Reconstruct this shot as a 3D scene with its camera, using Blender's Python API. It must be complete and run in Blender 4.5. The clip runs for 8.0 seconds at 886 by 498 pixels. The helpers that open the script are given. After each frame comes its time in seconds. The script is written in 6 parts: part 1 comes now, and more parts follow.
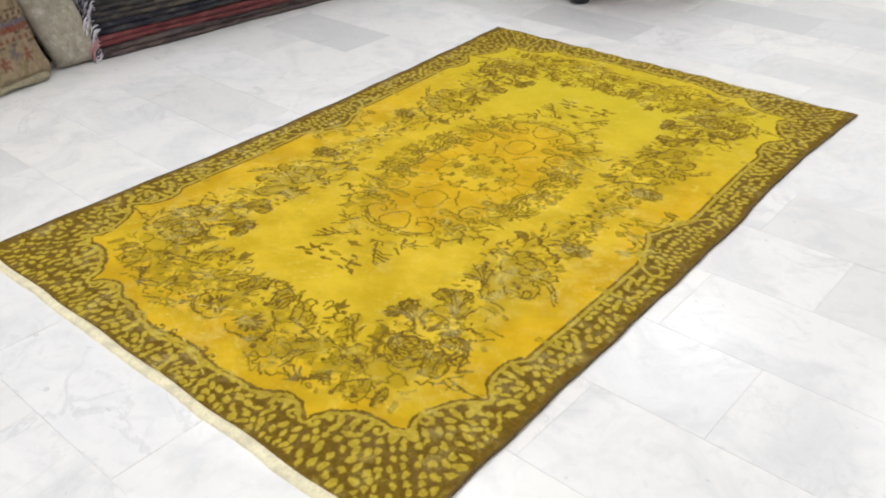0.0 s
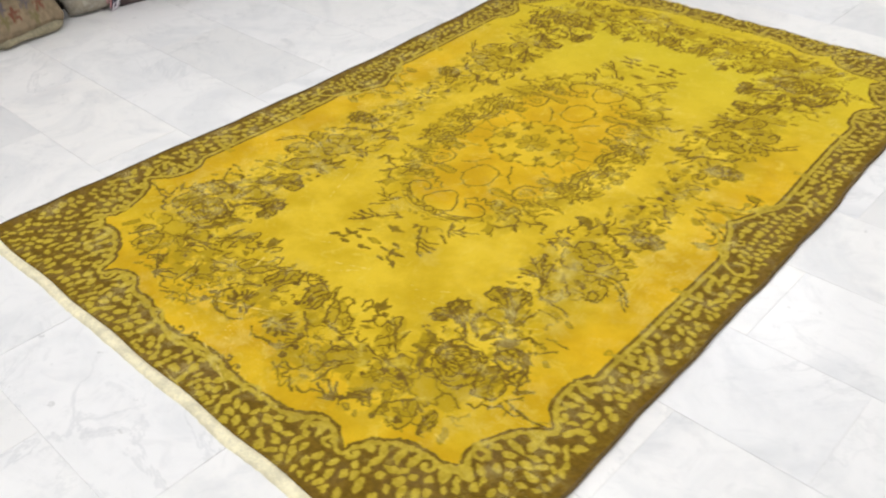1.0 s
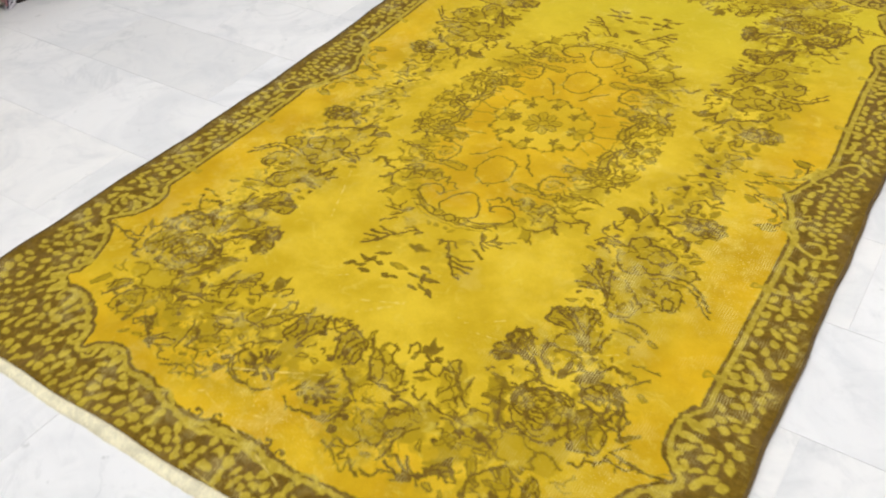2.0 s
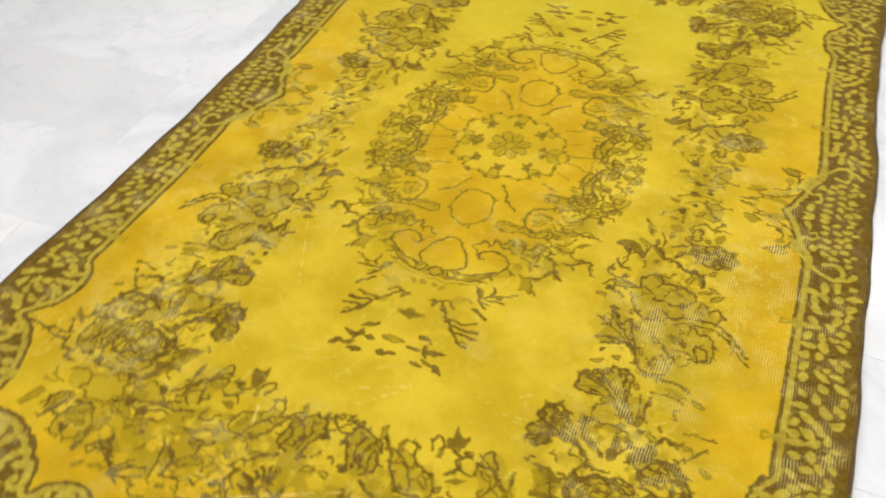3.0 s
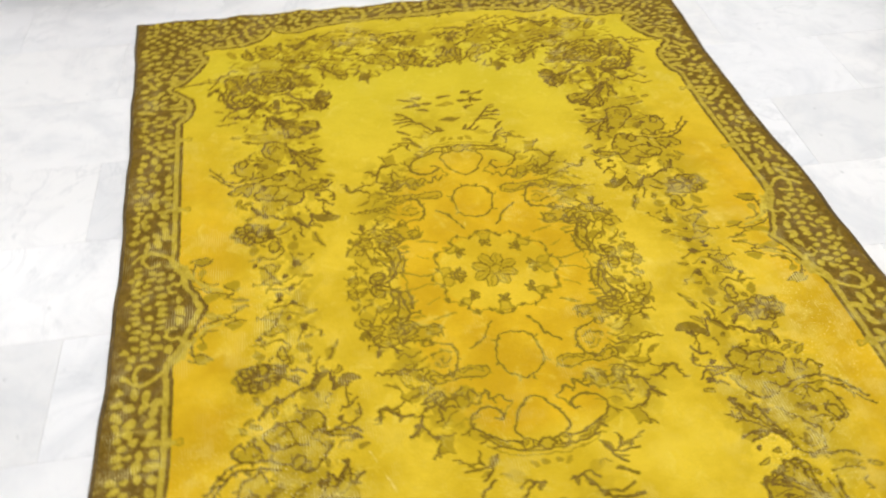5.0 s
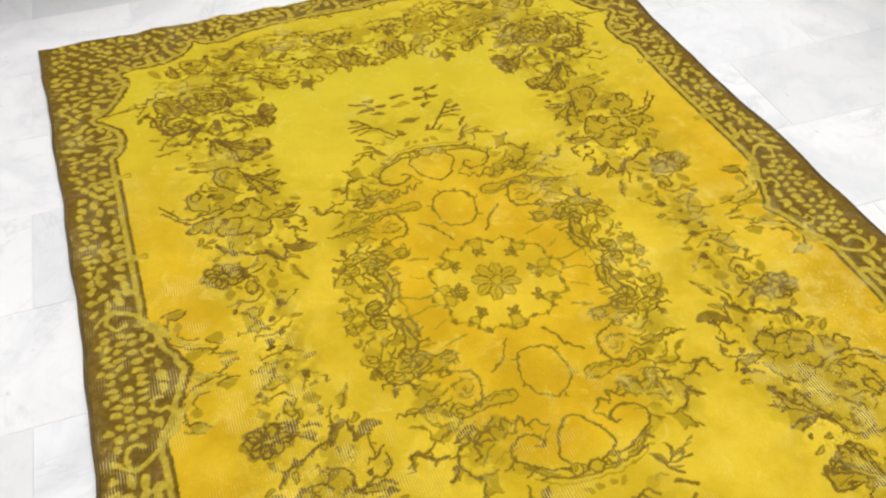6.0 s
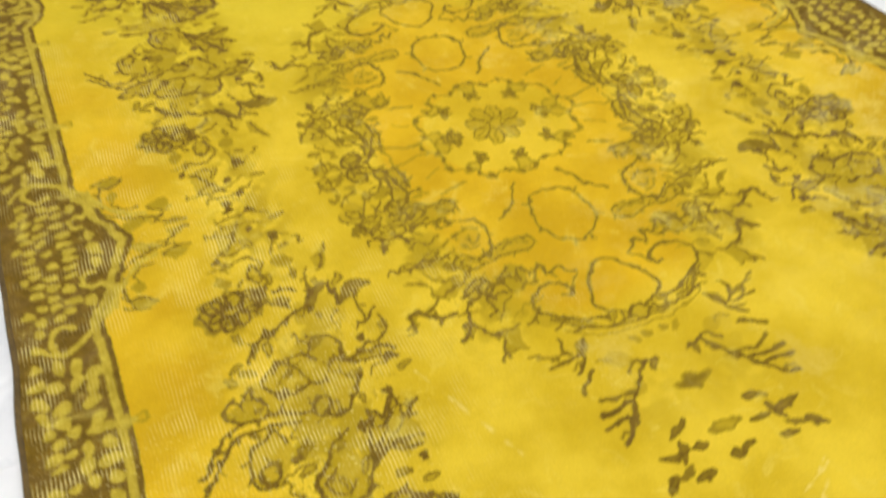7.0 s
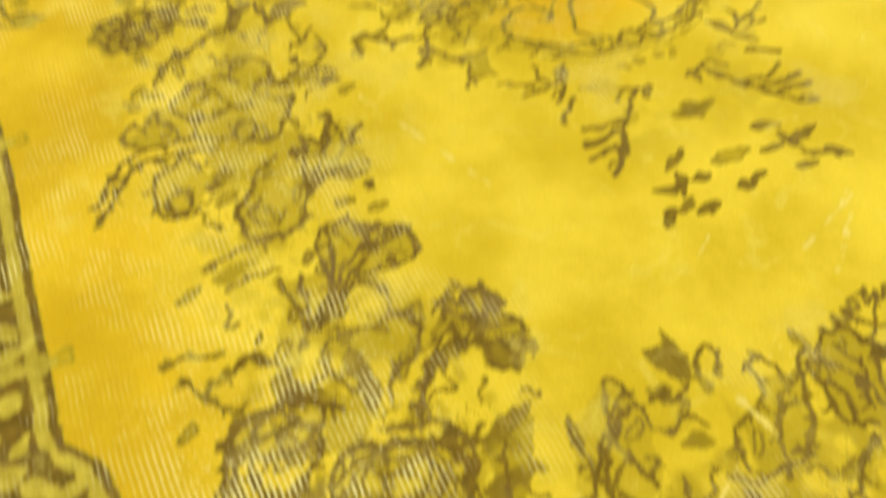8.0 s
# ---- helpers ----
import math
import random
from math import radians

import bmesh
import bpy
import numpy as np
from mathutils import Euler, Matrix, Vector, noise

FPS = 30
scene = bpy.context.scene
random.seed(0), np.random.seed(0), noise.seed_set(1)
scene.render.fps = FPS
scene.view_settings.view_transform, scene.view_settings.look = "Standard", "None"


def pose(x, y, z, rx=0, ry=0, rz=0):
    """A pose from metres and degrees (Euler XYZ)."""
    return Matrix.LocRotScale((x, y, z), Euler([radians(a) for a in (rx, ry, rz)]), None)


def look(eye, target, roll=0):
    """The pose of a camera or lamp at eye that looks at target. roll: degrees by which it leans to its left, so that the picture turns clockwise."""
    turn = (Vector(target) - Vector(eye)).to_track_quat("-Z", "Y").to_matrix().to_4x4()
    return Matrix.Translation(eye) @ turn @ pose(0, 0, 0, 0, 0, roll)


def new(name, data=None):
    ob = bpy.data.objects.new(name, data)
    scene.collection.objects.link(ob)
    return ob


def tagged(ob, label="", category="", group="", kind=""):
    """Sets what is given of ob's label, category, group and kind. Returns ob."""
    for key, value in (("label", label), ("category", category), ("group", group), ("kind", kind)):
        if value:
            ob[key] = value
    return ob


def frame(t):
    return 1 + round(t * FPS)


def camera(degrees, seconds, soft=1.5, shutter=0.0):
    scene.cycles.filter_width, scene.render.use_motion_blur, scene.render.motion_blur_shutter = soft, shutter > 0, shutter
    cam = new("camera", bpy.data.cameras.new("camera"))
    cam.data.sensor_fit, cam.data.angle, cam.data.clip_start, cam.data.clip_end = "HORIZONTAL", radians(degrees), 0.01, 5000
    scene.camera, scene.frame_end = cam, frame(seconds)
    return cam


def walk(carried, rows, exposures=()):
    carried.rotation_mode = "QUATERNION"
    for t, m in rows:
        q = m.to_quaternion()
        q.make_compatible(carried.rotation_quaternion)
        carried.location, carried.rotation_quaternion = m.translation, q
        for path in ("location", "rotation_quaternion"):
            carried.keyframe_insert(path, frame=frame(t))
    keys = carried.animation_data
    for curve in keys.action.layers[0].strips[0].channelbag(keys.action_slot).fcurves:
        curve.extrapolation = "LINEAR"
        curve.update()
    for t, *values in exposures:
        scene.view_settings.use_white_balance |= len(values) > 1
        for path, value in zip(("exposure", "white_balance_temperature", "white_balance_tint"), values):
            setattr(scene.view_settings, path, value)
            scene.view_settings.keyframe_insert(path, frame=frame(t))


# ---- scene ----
cam = camera(53.9, 8.0, 1.95, 0.5)
PATH = [
    (0, (1.629, -2.064, 1.353), (0.521, -0.787, 0.285), -1.2),
    (0.5, (1.557, -1.897, 1.338), (0.413, -0.695, 0.221), -2.4),
    (1, (1.373, -1.86, 1.317), (0.27, -0.692, 0.124), -1.9),
    (1.2, (1.271, -1.868, 1.333), (0.221, -0.689, 0.106), -2.4),
    (2.3, (0.819, -1.7, 1.27), (-0.016, -0.465, -0.063), -4.2),
    (2.5, (0.754, -1.656, 1.274), (-0.036, -0.413, -0.08), -3.8),
    (3, (0.524, -1.619, 1.284), (-0.052, -0.296, -0.101), -1.6),
    (3.5, (0.295, -1.615, 1.309), (-0.048, -0.202, -0.064), -2.8),
    (4, (0.139, -1.502, 1.29), (-0.086, -0.075, -0.093), -3.7),
    (4.5, (-0.066, -1.353, 1.339), (-0.114, 0.074, -0.062), -3.4),
    (5, (-0.328, -1.333, 1.352), (-0.098, 0.105, -0.019), -0.8),
    (5.2, (-0.407, -1.314, 1.355), (-0.102, 0.126, 0.001), -1.9),
    (6.3, (-0.497, -1.069, 1.275), (-0.014, 0.227, -0.17), -1.4),
    (6.5, (-0.506, -1.06, 1.194), (-0.001, 0.22, -0.257), -2.0),
    (7, (-0.527, -1.067, 0.944), (-0.024, 0.214, -0.507), -2.9),
    (7.5, (-0.542, -1.085, 0.747), (0.076, 0.19, -0.664), 0.0),
    (8, (-0.538, -1.083, 0.667), (-0.023, -0.022, -0.949), 1.4),
]
EXPOSURES = [(0.0, -0.05, 6500, 10), (1.0, -0.03, 6500, 10), (2.5, -0.06, 6500, 10), (3.5, 0.05, 6500, 10), (4.5, 0.06, 6500, 10), (6.5, 0.06, 6500, 10), (7.5, 0.07, 6500, 6), (8.0, 0.25, 6500, 2)]
walk(cam, [(t, look(eye, target, roll)) for t, eye, target, roll in PATH], EXPOSURES)

# ---- light: a closed showroom under fluorescent panels ----
FLOOR = -0.008                      # the rug's pile top lies at z = 0
ROOM = (-4.2, 3.2, -3.4, 4.7)       # x0, x1, y0, y1
CEILING = 2.9
PANELS = [(x, y) for x in (-2.6, -0.5, 1.6) for y in (-2.2, 0.6, 3.2)]
world = bpy.data.worlds.new("room_air")
scene.world = world
world.use_nodes = True
world.node_tree.nodes["Background"].inputs["Color"].default_value = (0.9, 0.95, 1.0, 1)
world.node_tree.nodes["Background"].inputs["Strength"].default_value = 0.02
for px, py in PANELS:
    lamp_data = bpy.data.lights.new("panel_light", "AREA")
    lamp_data.shape, lamp_data.size, lamp_data.size_y = "RECTANGLE", 1.2, 0.55
    lamp_data.energy, lamp_data.color = 16.6 + 2.8 * px / 1.6 - (4.6 if py > 2 else 0.0), (0.97, 0.985, 1.0)
    lamp = new("panel_light", lamp_data)
    lamp.matrix_world = pose(px, py, CEILING - 0.062)


# ---- materials ----
class Nodes:
    """A small wrapper for building node trees."""

    def __init__(self, name):
        self.mat = bpy.data.materials.new(name)
        self.mat.use_nodes = True
        self.tree = self.mat.node_tree
        self.bsdf = self.tree.nodes["Principled BSDF"]

    def add(self, kind, **given):
        node = self.tree.nodes.new(kind)
        for key, value in given.items():
            if key in node.inputs:
                sock = node.inputs[key]
                if isinstance(value, bpy.types.NodeSocket):
                    self.tree.links.new(value, sock)
                else:
                    sock.default_value = value
        return node

    def link(self, a, b):
        self.tree.links.new(a, b)

    def math(self, op, a, b=0.0, clamp=False):
        node = self.tree.nodes.new("ShaderNodeMath")
        node.operation, node.use_clamp = op, clamp
        for sock, value in zip(node.inputs, (a, b)):
            if isinstance(value, bpy.types.NodeSocket):
                self.tree.links.new(value, sock)
            else:
                sock.default_value = value
        return node.outputs[0]

    def mix(self, fac, a, b, blend="MIX"):
        node = self.tree.nodes.new("ShaderNodeMix")
        node.data_type, node.blend_type = "RGBA", blend
        for i, value in ((0, fac), (6, a), (7, b)):
            if isinstance(value, bpy.types.NodeSocket):
                self.tree.links.new(value, node.inputs[i])
            else:
                node.inputs[i].default_value = value if i == 0 else (*value, 1)
        return node.outputs[2]

    def noise(self, vector, scale, detail=3.0, rough=0.55, distortion=0.0):
        return self.add("ShaderNodeTexNoise", Vector=vector, Scale=scale, Detail=detail, Roughness=rough, Distortion=distortion).outputs["Fac"]

    def ramp(self, fac, lo, hi):
        node = self.tree.nodes.new("ShaderNodeMapRange")
        node.interpolation_type = "SMOOTHSTEP"
        self.tree.links.new(fac, node.inputs[0])
        node.inputs[1].default_value, node.inputs[2].default_value = lo, hi
        return node.outputs[0]

    def bump(self, height, strength, distance):
        node = self.add("ShaderNodeBump", Strength=strength, Distance=distance, Height=height)
        self.link(node.outputs[0], self.bsdf.inputs["Normal"])


def plain(name, colour, rough=0.6, metal=0.0, grain=40.0, vary=0.25, bump=0.0):
    n = Nodes(name)
    where = n.add("ShaderNodeTexCoord").outputs["Object"]
    big, small = n.noise(where, grain * 0.12), n.noise(where, grain)
    f = n.math("ADD", n.math("MULTIPLY", big, 0.6), n.math("MULTIPLY", small, 0.4))
    dark = tuple(c * (1 - vary) for c in colour)
    light = tuple(min(1, c * (1 + vary)) for c in colour)
    n.link(n.mix(n.ramp(f, 0.3, 0.7), dark, light), n.bsdf.inputs["Base Color"])
    n.bsdf.inputs["Roughness"].default_value, n.bsdf.inputs["Metallic"].default_value = rough, metal
    if bump:
        n.bump(small, bump, 0.003)
    return n.mat


def marble(name="white_marble", grey=0.0):
    n = Nodes(name)
    info = n.add("ShaderNodeObjectInfo").outputs["Random"]
    geo = n.add("ShaderNodeNewGeometry")
    rnd = n.math("FRACT", n.math("ADD", info, geo.outputs["Random Per Island"]))
    shift = n.add("ShaderNodeCombineXYZ", X=n.math("MULTIPLY", rnd, 37.0), Y=n.math("MULTIPLY", rnd, 91.0), Z=rnd)
    add = n.tree.nodes.new("ShaderNodeVectorMath")
    n.link(geo.outputs["Position"], add.inputs[0])
    n.link(shift.outputs[0], add.inputs[1])
    where = add.outputs[0]
    tone = n.ramp(n.math("FRACT", n.math("MULTIPLY", rnd, 7.31)), 0.62, 1.0)
    cool = n.math("FRACT", n.math("MULTIPLY", rnd, 13.7))
    white = n.mix(cool, (0.86, 0.838, 0.825), (0.825, 0.815, 0.825))
    base = n.mix(n.math("ADD", n.math("MULTIPLY", tone, 0.38), grey, True), white, (0.61, 0.615, 0.635))
    cloud = n.ramp(n.noise(where, 3.2, 5.0, 0.6, 1.2), 0.42, 0.72)
    base = n.mix(n.math("MULTIPLY", cloud, 0.46), base, (0.60, 0.61, 0.635))
    wisp = n.ramp(n.noise(where, 11.0, 6.0, 0.65, 1.5), 0.48, 0.74)
    base = n.mix(n.math("MULTIPLY", wisp, 0.26), base, (0.56, 0.56, 0.58))
    vein = n.math("ABSOLUTE", n.math("SUBTRACT", n.noise(where, 2.1, 6.0, 0.62, 1.8), 0.5))
    vein = n.math("SUBTRACT", 1.0, n.ramp(vein, 0.0, 0.022))
    vein = n.math("MULTIPLY", vein, n.ramp(n.noise(where, 1.7), 0.45, 0.65))
    base = n.mix(n.math("MULTIPLY", vein, 0.28), base, (0.47, 0.48, 0.5))
    speck = n.ramp(n.noise(where, 34.0, 2.5), 0.70, 0.78)
    base = n.mix(n.math("MULTIPLY", speck, 0.4), base, (0.42, 0.42, 0.42))
    n.link(base, n.bsdf.inputs["Base Color"])
    smear = n.noise(geo.outputs["Position"], 2.6, 4.0)
    n.link(n.math("ADD", n.math("MULTIPLY", smear, 0.2), 0.12), n.bsdf.inputs["Roughness"])
    n.bump(n.noise(where, 5.0), 0.05, 0.004)
    return n.mat


def overdyed_pile():
    """Short worn wool: the dye attribute carries the knotted pattern (outline, gold ground, light leaf on brown),
    the wear attribute the places where the warp threads show."""
    n = Nodes("overdyed_wool_pile")
    dye = n.tree.nodes.new("ShaderNodeAttribute")
    dye.attribute_name = "dye"
    split = n.add("ShaderNodeSeparateColor", Color=dye.outputs["Color"])
    ink, gold, leaf = split.outputs
    wear = n.tree.nodes.new("ShaderNodeAttribute")
    wear.attribute_name = "wear"
    worn = wear.outputs["Fac"]
    where = n.add("ShaderNodeTexCoord").outputs["Object"]
    patch = n.noise(where, 5.0, 4.0, 0.6)
    tuft = n.noise(where, 420.0, 2.0, 0.6)
    fluff = n.noise(where, 60.0, 4.0, 0.65)
    lemon = n.mix(n.ramp(patch, 0.35, 0.68), LEMON_LO, LEMON_HI)
    # the dye took greener towards one end
    along = n.add("ShaderNodeSeparateXYZ", Vector=where).outputs["Y"]
    lemon = n.mix(n.math("MULTIPLY", n.ramp(along, 0.05, 1.0), 0.75), lemon, (0.575, 0.468, 0.022))
    amber = n.mix(n.ramp(patch, 0.35, 0.68), GOLD_LO, GOLD_HI)
    ground = n.mix(gold, lemon, amber)
    olive = n.mix(n.ramp(fluff, 0.35, 0.65), LEAF_LO, LEAF_HI)
    brown = n.mix(n.ramp(fluff, 0.35, 0.7), INK_LO, INK_HI)
    # the brown wool has faded unevenly to a dull grey-brown
    dull = n.math("MULTIPLY", n.ramp(n.noise(where, 11.0, 5.0, 0.65, 0.6), 0.45, 0.70), 0.28)
    brown = n.mix(dull, brown, (0.245, 0.160, 0.062))
    # ink 0..0.45 tints the ground olive, above that it turns to brown wool
    tint = n.mix(n.ramp(ink, 0.0, 0.5), ground, OLIVE)
    col = n.mix(n.ramp(ink, 0.40, 0.92), tint, brown)
    col = n.mix(leaf, col, olive)
    # rubbed, bleached patches
    faded = n.math("MULTIPLY", n.ramp(worn, 0.5, 1.0), n.ramp(n.noise(where, 16.0, 5.0, 0.65), 0.45, 0.7))
    col = n.mix(n.math("MULTIPLY", faded, 0.26), col, (0.78, 0.62, 0.14))
    # bleached flecks strewn over the whole field
    fleck = n.ramp(n.noise(where, 19.0, 6.0, 0.7, 0.8), 0.54, 0.72)
    col = n.mix(n.math("MULTIPLY", fleck, 0.34), col, (0.80, 0.64, 0.12))
    # warp threads: fine cream lines along the rug where the pile has gone
    xyz = n.add("ShaderNodeSeparateXYZ", Vector=where)
    wob = n.math("MULTIPLY", n.noise(where, 9.0), 0.012)
    saw = n.math("SINE", n.math("MULTIPLY", n.math("ADD", xyz.outputs["X"], wob), 2 * math.pi / 0.0052))
    thread = n.ramp(saw, 0.0, 0.75)
    bare = n.math("MULTIPLY", thread, worn)
    bare = n.math("MULTIPLY", bare, n.ramp(n.noise(where, 17.0, 4.0, 0.6), 0.47, 0.66))
    bare = n.math("MULTIPLY", bare, n.math("ADD", n.math("MULTIPLY", n.ramp(ink, 0.2, 0.7), 0.45), 0.55))
    col = n.mix(n.math("MULTIPLY", bare, 0.85, True), col, THREAD)
    speck = n.math("MULTIPLY", n.ramp(n.noise(where, 210.0, 3.0, 0.6), 0.58, 0.70), n.ramp(worn, 0.3, 0.9))
    col = n.mix(n.math("MULTIPLY", speck, 0.38), col, THREAD)
    rub = n.tree.nodes.new("ShaderNodeAttribute")
    rub.attribute_name = "rubbed"
    col = n.mix(n.math("MULTIPLY", rub.outputs["Fac"], 0.38), col, (0.84, 0.70, 0.26))
    grain = n.math("ADD", n.math("MULTIPLY", tuft, 0.55), 0.72)
    col = n.mix(0.55, col, n.add("ShaderNodeCombineColor", Red=grain, Green=grain, Blue=grain).outputs[0], "MULTIPLY")
    n.link(col, n.bsdf.inputs["Base Color"])
    n.bsdf.inputs["Roughness"].default_value = 0.85
    n.bsdf.inputs["Sheen Weight"].default_value = 0.03
    n.bsdf.inputs["Sheen Roughness"].default_value = 0.4
    n.bsdf.inputs["Specular IOR Level"].default_value = 0.12
    h = n.math("ADD", n.math("MULTIPLY", tuft, 0.5), n.math("MULTIPLY", n.math("MULTIPLY", saw, 0.25), n.math("ADD", worn, 0.15)))
    n.bump(h, 0.5, 0.0015)
    return n.mat


LEMON_LO, LEMON_HI = (0.550, 0.370, 0.011), (0.715, 0.503, 0.030)
GOLD_LO, GOLD_HI = (0.530, 0.312, 0.005), (0.680, 0.418, 0.011)
LEAF_LO, LEAF_HI = (0.40, 0.29, 0.022), (0.54, 0.40, 0.040)
INK_LO, INK_HI = (0.122, 0.069, 0.005), (0.192, 0.113, 0.009)
OLIVE, THREAD = (0.365, 0.250, 0.007), (0.94, 0.80, 0.32)
MARBLE, GREY_MARBLE = marble(), marble("grey_marble", 0.34)
PILE = overdyed_pile()
GROUT = plain("pale_grout", (0.80, 0.79, 0.78), 0.6, vary=0.1)
PLASTER = plain("white_plaster", (0.78, 0.78, 0.76), 0.85, vary=0.04)
CREAM = plain("cream_cotton", (0.78, 0.71, 0.50), 0.9, grain=160.0, vary=0.2, bump=0.4)
BINDING = plain("brown_wool_binding", (0.115, 0.070, 0.016), 0.9, grain=220.0, vary=0.35, bump=0.5)
BLACK = plain("black_rubber", (0.012, 0.012, 0.014), 0.35, vary=0.2)
WOOD = plain("reddish_brown_wood", (0.20, 0.09, 0.05), 0.35, grain=18.0, vary=0.3)
PAINT = plain("white_enamel", (0.8, 0.8, 0.8), 0.4, vary=0.03)


def glow():
    n = Nodes("light_diffuser")
    n.bsdf.inputs["Base Color"].default_value = (0.9, 0.9, 0.9, 1)
    n.bsdf.inputs["Emission Color"].default_value = (0.97, 0.985, 1.0, 1)
    n.bsdf.inputs["Emission Strength"].default_value = 2.5
    return n.mat


DIFFUSER = glow()


# ---- building helpers ----
def mesh_of(bm, material, smooth=False):
    me = bpy.data.meshes.new("m")
    bm.to_mesh(me)
    bm.free()
    if smooth:
        me.shade_smooth()
    me.materials.append(material)
    return me


def part(name, bm, material, parent=None, label="", smooth=False):
    ob = new(name, mesh_of(bm, material, smooth))
    ob.parent = parent
    return tagged(ob, label)


def box(bm, x0, x1, y0, y1, z0, z1, bevel=0.0, seg=2):
    made = bmesh.ops.create_cube(bm, size=1.0, matrix=Matrix.Translation(((x0 + x1) / 2, (y0 + y1) / 2, (z0 + z1) / 2)) @ Matrix.Diagonal((x1 - x0, y1 - y0, z1 - z0, 1)))
    if bevel:
        edges = list({e for v in made["verts"] for e in v.link_edges})
        bmesh.ops.bevel(bm, geom=edges, offset=bevel, segments=seg, affect="EDGES", profile=0.5)


def lathe(bm, profile, centre, seg=24):
    rings = []
    for r, z in profile:
        rings.append([bm.verts.new((centre[0] + r * math.cos(2 * math.pi * i / seg), centre[1] + r * math.sin(2 * math.pi * i / seg), centre[2] + z)) for i in range(seg)])
    for a, b in zip(rings, rings[1:]):
        for i in range(seg):
            bm.faces.new((a[i], a[(i + 1) % seg], b[(i + 1) % seg], b[i]))
    bm.faces.new(rings[0][::-1])
    bm.faces.new(rings[-1])


def tube(bm, pts, radius, sides=5):
    rings = []
    for i, p in enumerate(pts):
        d = (Vector(pts[min(i + 1, len(pts) - 1)]) - Vector(pts[max(i - 1, 0)])).normalized()
        s = d.orthogonal().normalized()
        t = d.cross(s)
        rings.append([bm.verts.new(Vector(p) + radius * (math.cos(a) * s + math.sin(a) * t)) for a in [2 * math.pi * k / sides for k in range(sides)]])
    for a, b in zip(rings, rings[1:]):
        for i in range(sides):
            bm.faces.new((a[i], a[(i + 1) % sides], b[(i + 1) % sides], b[i]))
    bm.faces.new(rings[0][::-1])
    bm.faces.new(rings[-1])


def grid_noise(x, y, scale, seed):
    """Smooth value noise, 0..1, on numpy arrays."""
    table = np.random.RandomState(seed).rand(64, 64)
    fx, fy = x / scale + 31.7, y / scale + 17.3
    ix, iy = np.floor(fx).astype(int), np.floor(fy).astype(int)
    tx, ty = fx - ix, fy - iy
    tx, ty = tx * tx * (3 - 2 * tx), ty * ty * (3 - 2 * ty)
    g = lambda a, b: table[(iy + b) % 64, (ix + a) % 64]
    return (g(0, 0) * (1 - tx) + g(1, 0) * tx) * (1 - ty) + (g(0, 1) * (1 - tx) + g(1, 1) * tx) * ty


def sheet_mesh(name, P, material, colours=None, floats=None):
    """A grid mesh from an array of places (rows, columns, 3), with point colours and floats."""
    h, w = P.shape[:2]
    idx = np.arange(h * w).reshape(h, w)
    quads = np.stack((idx[:-1, :-1], idx[:-1, 1:], idx[1:, 1:], idx[1:, :-1]), -1).reshape(-1, 4)
    me = bpy.data.meshes.new(name)
    me.vertices.add(h * w)
    me.vertices.foreach_set("co", P.astype(np.float32).ravel())
    me.loops.add(quads.size)
    me.loops.foreach_set("vertex_index", quads.astype(np.int32).ravel())
    me.polygons.add(len(quads))
    me.polygons.foreach_set("loop_start", np.arange(0, quads.size, 4, dtype=np.int32))
    me.update(calc_edges=True)
    me.shade_smooth()
    for key, value in (colours or {}).items():
        at = me.attributes.new(key, "FLOAT_COLOR", "POINT")
        rgba = np.ones((h * w, 4), np.float32)
        rgba[:, :3] = value.reshape(-1, 3)
        at.data.foreach_set("color", rgba.ravel())
    for key, value in (floats or {}).items():
        me.attributes.new(key, "FLOAT", "POINT").data.foreach_set("value", value.astype(np.float32).ravel())
    me.materials.append(material)
    return me


# ---- the room ----
def build_room():
    x0, x1, y0, y1 = ROOM
    t = 0.15
    bm = bmesh.new()
    box(bm, x0 - t, x1 + t, y0 - t, y1 + t, FLOOR - 0.15, FLOOR - 0.0016)
    floor = tagged(part("floor", bm, GROUT), "polished white marble tile floor with thin pale joints", "floor", kind="structure")
    for name, b in (("wall_west", (x0 - t, x0, y0, y1)), ("wall_east", (x1, x1 + t, y0, y1)), ("wall_south", (x0 - t, x1 + t, y0 - t, y0)), ("wall_north", (x0 - t, x1 + t, y1, y1 + t))):
        bm = bmesh.new()
        box(bm, *b, FLOOR - 0.004, CEILING)
        tagged(part(name, bm, PLASTER), "plain white plastered showroom wall", "wall", kind="structure")
    bm = bmesh.new()
    box(bm, x0 - t, x1 + t, y0 - t, y1 + t, CEILING, CEILING + 0.15)
    tagged(part("ceiling", bm, PLASTER), "plain white showroom ceiling", "ceiling", kind="structure")
    return floor


def build_ceiling_light(px, py):
    light = tagged(new("ceiling_light"), "white enamel fluorescent panel light on the ceiling", "light", "lights on the ceiling")
    light.matrix_basis = pose(px, py, CEILING)
    bm = bmesh.new()
    for b in ((-0.64, -0.6, -0.3, 0.3), (0.6, 0.64, -0.3, 0.3), (-0.6, 0.6, -0.3, -0.27), (-0.6, 0.6, 0.27, 0.3)):
        box(bm, *b, -0.05, 0.0)
    part("frame", bm, PAINT, light)
    bm = bmesh.new()
    box(bm, -0.598, 0.598, -0.268, 0.268, -0.04, -0.01)
    part("diffuser", bm, DIFFUSER, light, "glowing white diffuser")
    return light


FLOOR_SLAB = build_room()
for px, py in PANELS:
    build_ceiling_light(px, py)

